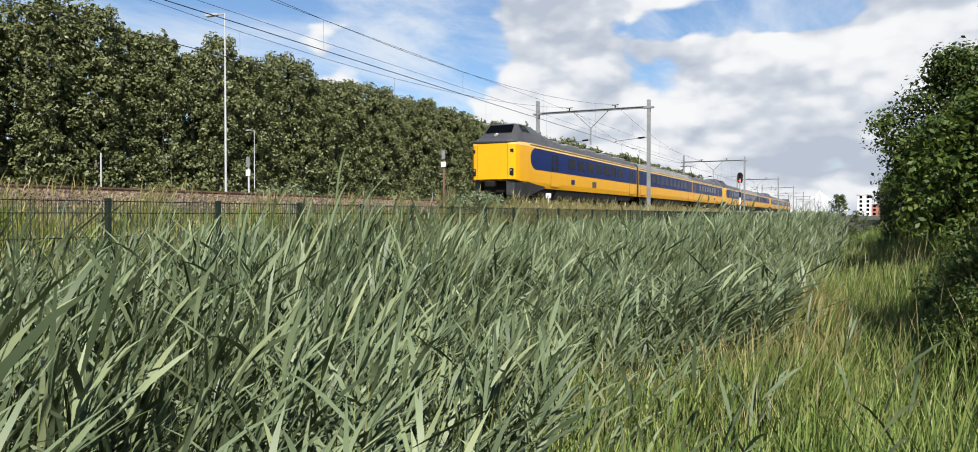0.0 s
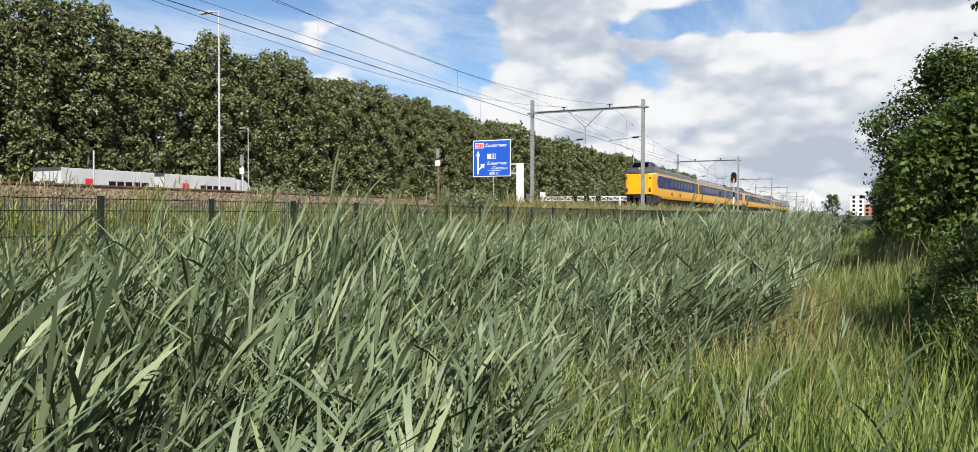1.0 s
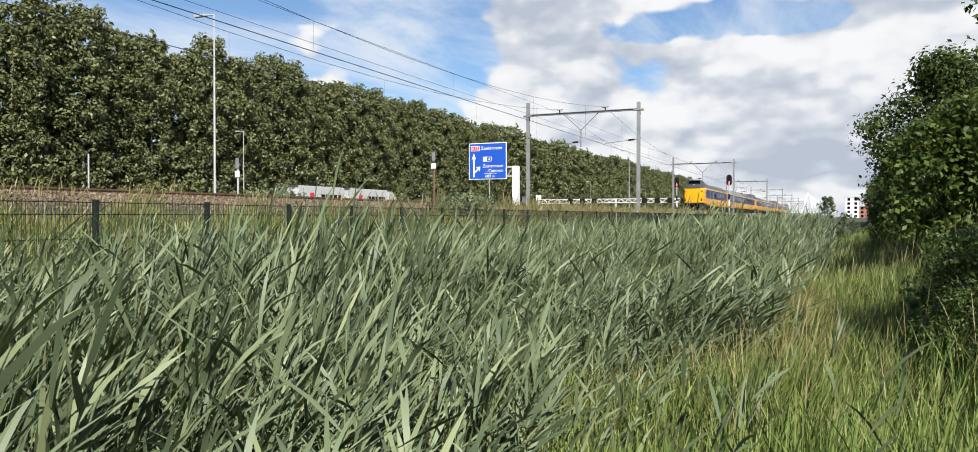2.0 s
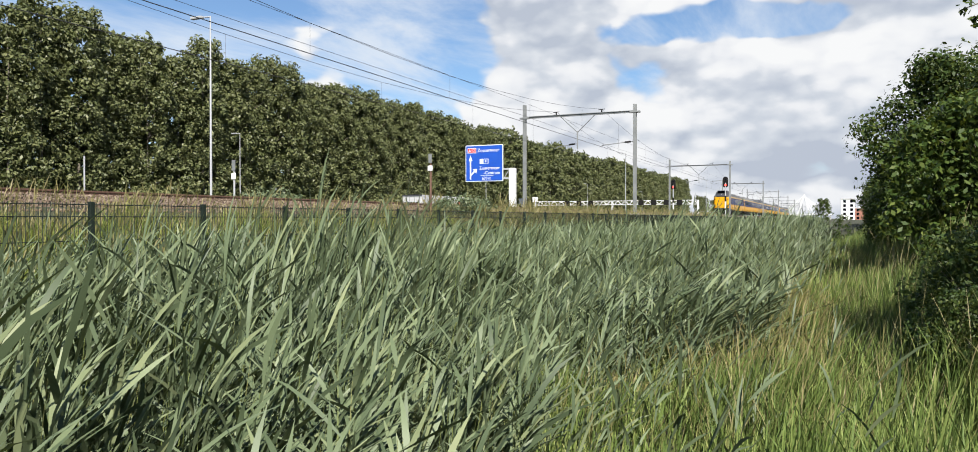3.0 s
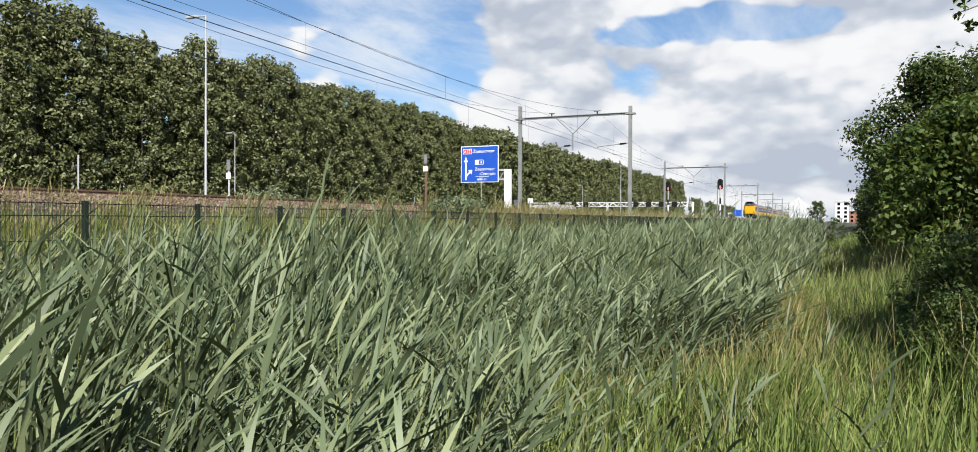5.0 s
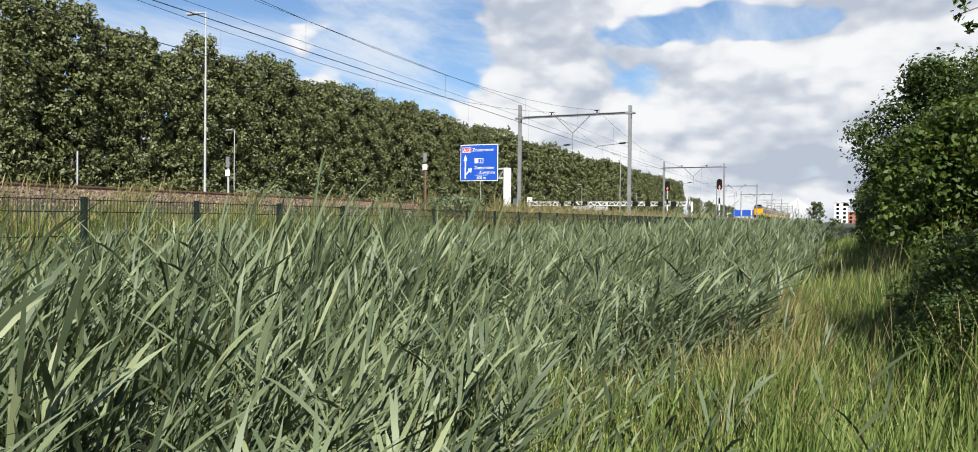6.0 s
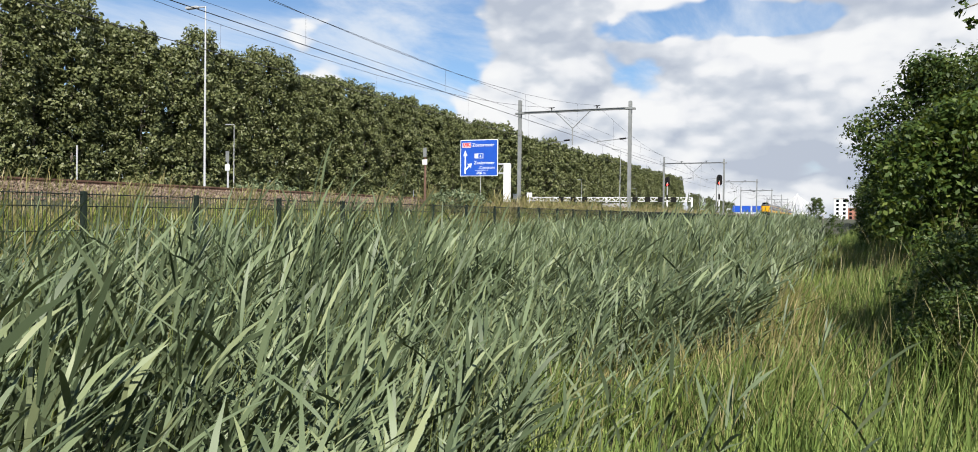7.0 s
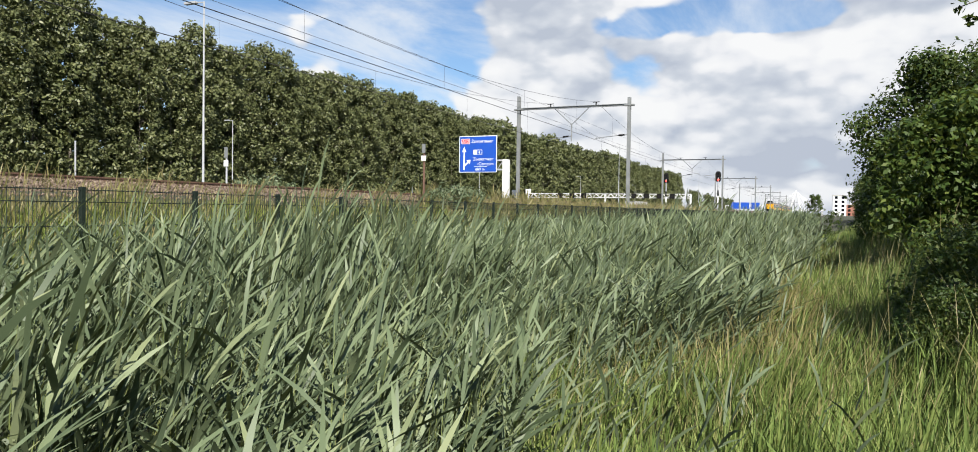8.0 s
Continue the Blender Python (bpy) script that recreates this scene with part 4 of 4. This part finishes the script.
def make_overhang():
    """A leafy twig of a path tree that hangs into the upper corner of the view."""
    rng = np.random.default_rng(14)
    b = empty("hanging_branch")
    tagged(b, "thin leafy branch hanging from a tree over the path", "branch")
    bm = bmesh.new()
    limb(bm, [Vector((4.6, 11.2, 4.4)), Vector((3.2, 10.6, 4.5)), Vector((2.2, 10.3, 4.3)), Vector((1.42, 10.1, 4.0))], 0.035, 0.006, 6)
    c = np.array([[1.45, 10.1, 4.02], [1.5, 10.15, 4.22], [1.62, 10.2, 4.35], [1.8, 10.2, 4.4], [2.1, 10.3, 4.3], [1.55, 10.1, 3.85]])
    part("twig", bm, M["bark"], b)
    part("foliage", raw("foliage", *leaf_cloud(rng, c, np.array([0.1, 0.11, 0.12, 0.16, 0.2, 0.07]), 16, 0.055), M["maple"]), None, b)


make_overhang()


# ---- reeds ----
WIND = radians(24)
LEAF = (0.35, 0.9, 1.0, 0.72, 0.04)


def reed_patch(rng, xs, ys, zs, tall, lean=1.0, per=8, wide=0.026, profile=LEAF, length=1.0):
    """Reed plants at the given feet: a stem that bends with the wind and long leaves up its length."""
    n = len(xs)
    az = WIND + rng.normal(0, 0.45, n)
    tilt = np.radians(rng.uniform(4, 16, n)) * lean
    foot = np.stack([xs, ys, zs], -1)
    stems = ribbons(rng, foot, az, np.pi / 2 - tilt * 0.3, tilt * 1.2, tall, np.full(n, 0.007) * wide / 0.026, (1.0, 0.9, 0.7, 0.3), 1.5)
    u = (np.arange(per)[None] + rng.uniform(0, 0.8, (n, per))) / per
    u = 0.16 + 0.86 * u.clip(0, 0.97)
    a = tilt[:, None] * (0.3 + 0.5 * u)
    h = tall[:, None] * u
    base = foot[:, None] + np.stack([h * np.sin(a) * np.cos(az)[:, None], h * np.sin(a) * np.sin(az)[:, None], h * np.cos(a)], -1)
    m = n * per
    la = (WIND + np.where(rng.random((n, per)) < 0.68, rng.normal(0, 0.7, (n, per)), rng.uniform(-3.1, 3.1, (n, per)))).ravel()
    rise = np.radians(rng.uniform(42, 82, (n, per)) * (0.8 + 0.25 * u)).ravel()
    droop = np.radians(rng.uniform(3, 58, (n, per)) * (1.25 - 0.5 * u)).ravel()
    long = (length * rng.uniform(0.24, 0.56, (n, per)) * (1.1 - 0.2 * u) * (wide / 0.026) ** 0.3).ravel()
    width = rng.uniform(0.7, 1.25, m) * wide
    leaves = ribbons(rng, base.reshape(-1, 3), la, rise, droop, long, width, profile, 0.9)
    return stems, leaves


CLUMPS = []


def make_reeds():
    rng = np.random.default_rng(21)
    # near clumps, which rock in the wind
    for i in range(8):
        n = 40
        x, y = rng.uniform(-0.62, 0.62, n), rng.uniform(-0.62, 0.62, n)
        stems, leaves = reed_patch(rng, x, y, np.zeros(n), rng.uniform(0.8, 1.5, n) * np.where(rng.random(n) < 0.1, 1.18, 1.0), per=9, wide=0.027, length=1.22)
        CLUMPS.append((raw("stems", *stems, M["reed_stem"]), raw("leaves", *leaves, M["reed"])))
    made = []
    for i in range(10):
        for j in range(12):
            x, y = -1.3 - i * 1.0, -1.4 + j * 1.0
            if (x < -1.75 * y + 0.4 and (y > 3 or x < -5.5)) or x * x + y * y < 4.0 or x < -9.4 or (y < 7 and x > -0.42 * y - 0.5):
                continue
            c = empty("reed_clump", (x + rng.uniform(-0.2, 0.2), y + rng.uniform(-0.2, 0.2), float(ground_height(x)) - 0.02))
            tagged(c, "grey-green common reeds leaning in the wind", "reeds", "reed clumps in the ditch")
            a, b = CLUMPS[int(rng.integers(8))]
            tagged(part("stalk", a, None, c), kind="stuff"), tagged(part("foliage", b, None, c), kind="stuff")
            far = math.hypot(x, y)
            # clumps beyond the view, and low ones close in, are added to shade reeds
            tall = 1.05 if x < -1.9 * y else 0.58 if far < 3.7 else 0.70 if x > -2.8 else 0.84 if x > -3.8 else 0.92 + 0.34 * math.exp(-((x + 5.2) ** 2 + (y - 7.0) ** 2) / 3.5) + rng.uniform(-0.08, 0.1)
            c.scale = (1.0, 1.0, tall)
            made.append(c)
    # the bed further on
    for name, y0, y1, count, wide, per in (("reed_bed", 10.2, 26, 5600, 0.021, 8), ("reed_bed", 26, 62, 4200, 0.036, 6), ("reed_bed", 62, 190, 3200, 0.08, 5)):
        y = y0 + (y1 - y0) * rng.random(count) ** 1.15
        right = -0.55 - 1.2 * np.clip((22 - y) / 14, 0, 1) + 0.5 * np.sin(y * 0.9) * np.sin(y * 0.37 + 1) + np.abs(rng.normal(0, 0.45, count)) * (rng.random(count) < 0.4)
        x = -9.8 + (right + 9.8) * rng.random(count)
        z = ground_height(x) - 0.03
        edge = np.clip((x + 9.8) / 0.8, 0.6, 1) * np.clip((right + 0.2 - x) / 0.9, 0.55, 1)
        tall = rng.uniform(1.15, 1.76, count) * edge * (1 + 0.13 * np.sin(x * 1.1 + 0.7 * np.sin(y * 0.5)) * np.sin(y * 0.8 + 1.3)) * np.where(rng.random(count) < 0.05, 1.15, 1.0)
        stems, leaves = reed_patch(rng, x, y, z, tall, per=per, wide=wide, length=0.82)
        bed = empty(name)
        tagged(bed, "dense bed of grey-green reeds along the ditch", "reeds", kind="stuff")
        tagged(part("stalk", raw("stalk", *stems, M["reed_stem"]), None, bed), kind="stuff")
        tagged(part("foliage", raw("foliage", *leaves, M["reed"]), None, bed), kind="stuff")
    n = 900
    y = 3.5 + 22 * rng.random(n) ** 1.3
    x = -2.2 + np.abs(rng.normal(0, 0.8, n))
    y[420:] = rng.uniform(3.8, 10, 480)
    x[420:] = np.maximum(-0.42 * y[420:] - 0.5, -3.2) + rng.normal(0.1, 0.4, 480)
    stems, leaves = reed_patch(rng, x, y, ground_height(x) - 0.03, rng.uniform(0.5, 1.0, n), per=6, wide=0.018, length=0.75)
    bed = empty("reed_bed")
    tagged(bed, "loose young reeds among the path grass", "reeds", kind="stuff")
    tagged(part("stalk", raw("stalk", *stems, M["reed_stem"]), None, bed), kind="stuff")
    tagged(part("foliage", raw("foliage", *leaves, M["reed"]), None, bed), kind="stuff")
    return made


SWAYING = make_reeds()


# ---- grass ----
def grass_field(name, label, count, xr, yr, tall, wide, mat, seed, lean=0.5, skew=1.6, head=False):
    rng = np.random.default_rng(seed)
    x = rng.uniform(*xr, count)
    y = yr[0] + (yr[1] - yr[0]) * rng.random(count) ** skew
    base = np.stack([x, y, ground_height(x) - 0.02], -1)
    tuft = 0.8 + 0.6 * np.sin(x * 2.3 + np.sin(y * 1.7)) * np.sin(y * 1.9 + x)
    length = rng.uniform(*tall, count) * tuft.clip(0.35, 1.3) * (1 + 0.7 * np.clip((x - 0.9) / 1.2, 0, 1) * (x < 5))
    az = np.where(rng.random(count) < 0.5, WIND + rng.normal(0, 0.6, count), rng.uniform(-3.1, 3.1, count))
    rise = np.radians(rng.uniform(62, 88, count))
    v, f = ribbons(rng, base, az, rise, rng.uniform(0.1, 1.0, count) * lean * 2, length, wide * rng.uniform(0.6, 1.3, count), (0.6, 0.5, 0.45, 0.4, 1.9, 1.5, 0.05) if head else (0.8, 1.0, 0.65, 0.05), 0.8)
    ob = new(name, raw(name, v, f, mat))
    return tagged(ob, label, "grass", kind="stuff")


grass_field("grass", "long green grass on the path", 42000, (-2.6, 3.2), (1.6, 16), (0.22, 0.62), 0.0125, M["grass"], 3, 0.28)
grass_field("grass", "long green grass on the path", 26000, (-2.0, 4.5), (14, 60), (0.25, 0.6), 0.022, M["grass"], 4, 0.3, 1.5)
grass_field("broad_grass", "broad pale reed grass blades on the path", 5200, (-1.6, 2.4), (3.0, 12), (0.3, 0.62), 0.019, M["grass"], 43, 0.3, 1.3)
grass_field("broad_grass", "tall pale grass stalks at the edge of the shade", 420, (0.25, 1.0), (3.8, 6.2), (0.5, 0.75), 0.013, M["grass"], 44, 0.25, 1.0)
grass_field("dry_grass", "pale dry seeding grass among the green", 5200, (-1.9, 2.8), (5.0, 30), (0.5, 0.9), 0.0036, M["straw"], 5, 0.3, head=True)
grass_field("dry_grass", "patch of brown seeding grass beside the reeds", 3200, (-2.2, 0.1), (6.5, 14), (0.42, 0.72), 0.006, M["brown"], 15, 0.35, 1.0, head=True)
grass_field("dry_grass", "thin dry grass on the edge of the track bed", 4600, (-15.0, -12.6), (8, 60), (0.25, 0.75), 0.010, M["straw"], 16, 0.4, 1.2, head=True)
grass_field("grass", "green grass on the railway bank", 34000, (-13.2, -9.7), (3, 55), (0.3, 0.6), 0.016, M["verge"], 6, 0.5, 1.3)
grass_field("dry_grass", "pale dry seeding grass on the railway bank", 7000, (-13.2, -9.9), (4, 40), (0.4, 0.8), 0.010, M["straw"], 7, 0.35, 1.3, head=True)
grass_field("dry_grass", "pale dry seeding grass on the railway bank", 9000, (-14.6, -11.4), (26, 110), (0.5, 0.95), 0.016, M["straw"], 17, 0.35, 1.3, head=True)
grass_field("grass", "rough grass beside the motorway", 14000, (-35, -24.4), (10, 160), (0.3, 0.7), 0.05, M["grass"], 8, 0.5, 1.3)
grass_field("grass", "long green grass on the path", 9000, (-4.5, 5.0), (-9, 1.8), (0.25, 0.6), 0.010, M["grass"], 23, 0.5, 1.0)


# ---- small railway signs, far things ----
make_marker("marker_post", "slim white post beside the far track", -25.2, 19.25, 1.5, 3.95, (), 0.03)
make_marker("speed_sign", "striped plate over a white plate on a grey post", -25.2, 27.0, 1.5, 4.2, ((3.45, 3.74, 0.26, "white"), (3.85, 4.35, 0.2, "galv")))
make_marker("track_sign", "weathered post with a small pale plate", -13.9, 25.4, 1.7, 4.1, ((3.45, 3.65, 0.2, "white"), (3.75, 4.1, 0.14, "galv")), 0.045, "rail")
make_marker("kilometre_sign", "small white kilometre plate on a low post", -14.2, 37.6, 1.8, 2.75, ((2.5, 2.75, 0.3, "white"),))
make_marker("kilometre_sign", "small white kilometre plate on a low post", -24.6, 62, 1.9, 3.4, ((2.95, 3.4, 0.75, "white"),))
for y in (35, 52, 74):
    make_marker("marker_post", "slim grey post beside the motorway verge", -29.5, y, 0.5, 3.4, (), 0.04, "galv")


def make_sign_bridge():
    g = empty("sign_bridge", (0, 575, 0))
    tagged(g, "far sign bridge with blue direction panels", "road gantry")
    for x in (-36, -62):
        part("leg", box(x - 0.3, x + 0.3, -0.4, 0.4, 0.2, 7.5, None, 0.05), M["white"], g)
    part("beam", box(-62, -36, -0.4, 0.4, 6.8, 7.6, None, 0.05), M["white"], g)
    for x in (-55.5, -48.5, -41.5):
        part("sign_panel", box(x - 3.0, x + 3.0, -0.7, -0.5, 5.0, 9.6, None, 0.03), M["sign_blue"], g)


make_sign_bridge()


def make_far_block(x, y, w, d, floors, mat, label):
    b = empty("apartment_building", (x, y, 0.3))
    tagged(b, label, "building")
    h = floors * 3.0
    part("wall", box(-w / 2, w / 2, 0, d, -0.5, h), mat, b)
    part("roof", box(-w / 2 - 0.3, w / 2 + 0.3, -0.3, d + 0.3, h, h + 0.6), M["concrete"], b)
    cols = max(2, int(w / 4.5))
    glass = finish(box(-0.95, 0.95, -0.06, 0.05, 0, 1.9), "window", M["window"])
    for f in range(floors):
        for c in range(cols):
            part("window", glass, None, b).location = (-w / 2 + (c + 0.5) * w / cols, 0, f * 3.0 + 0.7)


make_far_block(14.5, 600, 9, 12, 5, M["white"], "far white apartment block with dark windows")
make_far_block(27, 640, 14, 12, 3, M["brick_far"], "far red-brown brick building")


def make_far_bridge():
    b = empty("cable_bridge", (-20, 800, 0))
    tagged(b, "far pale cable bridge with slanted stays", "bridge")
    part("deck", box(-26, 26, -2, 2, 5.0, 6.2), M["white"], b)
    part("pylon", rod((-7, 0, 0), (0, 0, 25), 0.5, rod((7, 0, 0), (0, 0, 25), 0.5, None, 8), 8), M["white"], b)
    for i in range(-5, 6):
        if i:
            part("stay", rod((i * 4.4, 0, 6), (0, 0, 24), 0.22, None, 6), M["white"], b)
    for x in (-24, 24):
        part("pier", box(x - 0.6, x + 0.6, -1, 1, 0, 5.1), M["concrete"], b)


make_far_bridge()
far_tree = make_tree("tree", "small dark conical tree standing far off by the line", 31, 9.0, 3.2, 0.6, 150, 16, 0.3, M["maple"], "tree", "", 0.2)
far_tree.matrix_basis = pose(-1.0, 330, 0.3)
# dark bush put where a shrub's shadow falls at the path's end
path_bush = make_tree("bush", "dark low bush standing in for a shrub's shadow where the path bends away", 35, 2.4, 0.9, 0.1, 60, 24, 0.07, M["maple"], "bush", "", 0.04)
path_bush.matrix_basis = pose(0.9, 52, 0.1)
path_bush.scale = (0.7, 0.7, 0.7)
bank_bush = make_tree("bush", "grey-green flowering bush on the railway bank", 33, 1.0, 0.9, 0.1, 80, 22, 0.055, M["reed"], "bush", "bushes on the bank", 0.03)
bank_bush.matrix_basis = pose(-13.5, 27.0, 1.5)
for x, y, k in ((-13.4, 28.6, 0.8), (-13.8, 26.2, 0.6), (-26.5, 31, 1.8)):
    c = copy_thing(bank_bush, pose(x, y, 1.6 if x > -20 else 1.3, 0, 0, 70 * k))
    c.scale = (k, k, k)


# ---- what moves ----
def motions():
    speed = 34.2
    for coach, at, way in COACHES:
        turn = 0 if way > 0 else 180
        walk(coach, [(t, pose(TRACKS[0], 36.7 + at + speed * t, RAIL, 0, 0, turn)) for t in (0.0, 4.0, 8.0)])
    for thing, ahead in ((trailer, 0.0), (truck, 7.6)):
        walk(thing, [(t, pose(TRUCK_AT[0], 29.9 + ahead + 22.4 * (t - 1.0), TRUCK_AT[1])) for t in (0.0, 4.0, 8.0)])
    walk(red_car, [(t, pose(-47, 121 + 23.1 * t, 0.34)) for t in (0.0, 4.0, 8.0)])
    rng = random.Random(4)
    for c in SWAYING:
        x, y, z = c.location
        p, q, turn = rng.uniform(0, 6.28), rng.uniform(0, 6.28), rng.choice((-20, 0, 15, 35))
        rows = []
        for k in range(17):
            t = k * 0.5
            a = 1.6 * math.sin(2.3 * t - 0.7 * x + p * 0.4) + 0.8 * math.sin(4.1 * t + q)
            rows.append((t, pose(x, y, z, 0.5 * math.sin(3.1 * t + q), a, turn)))
        walk(c, rows)


motions()
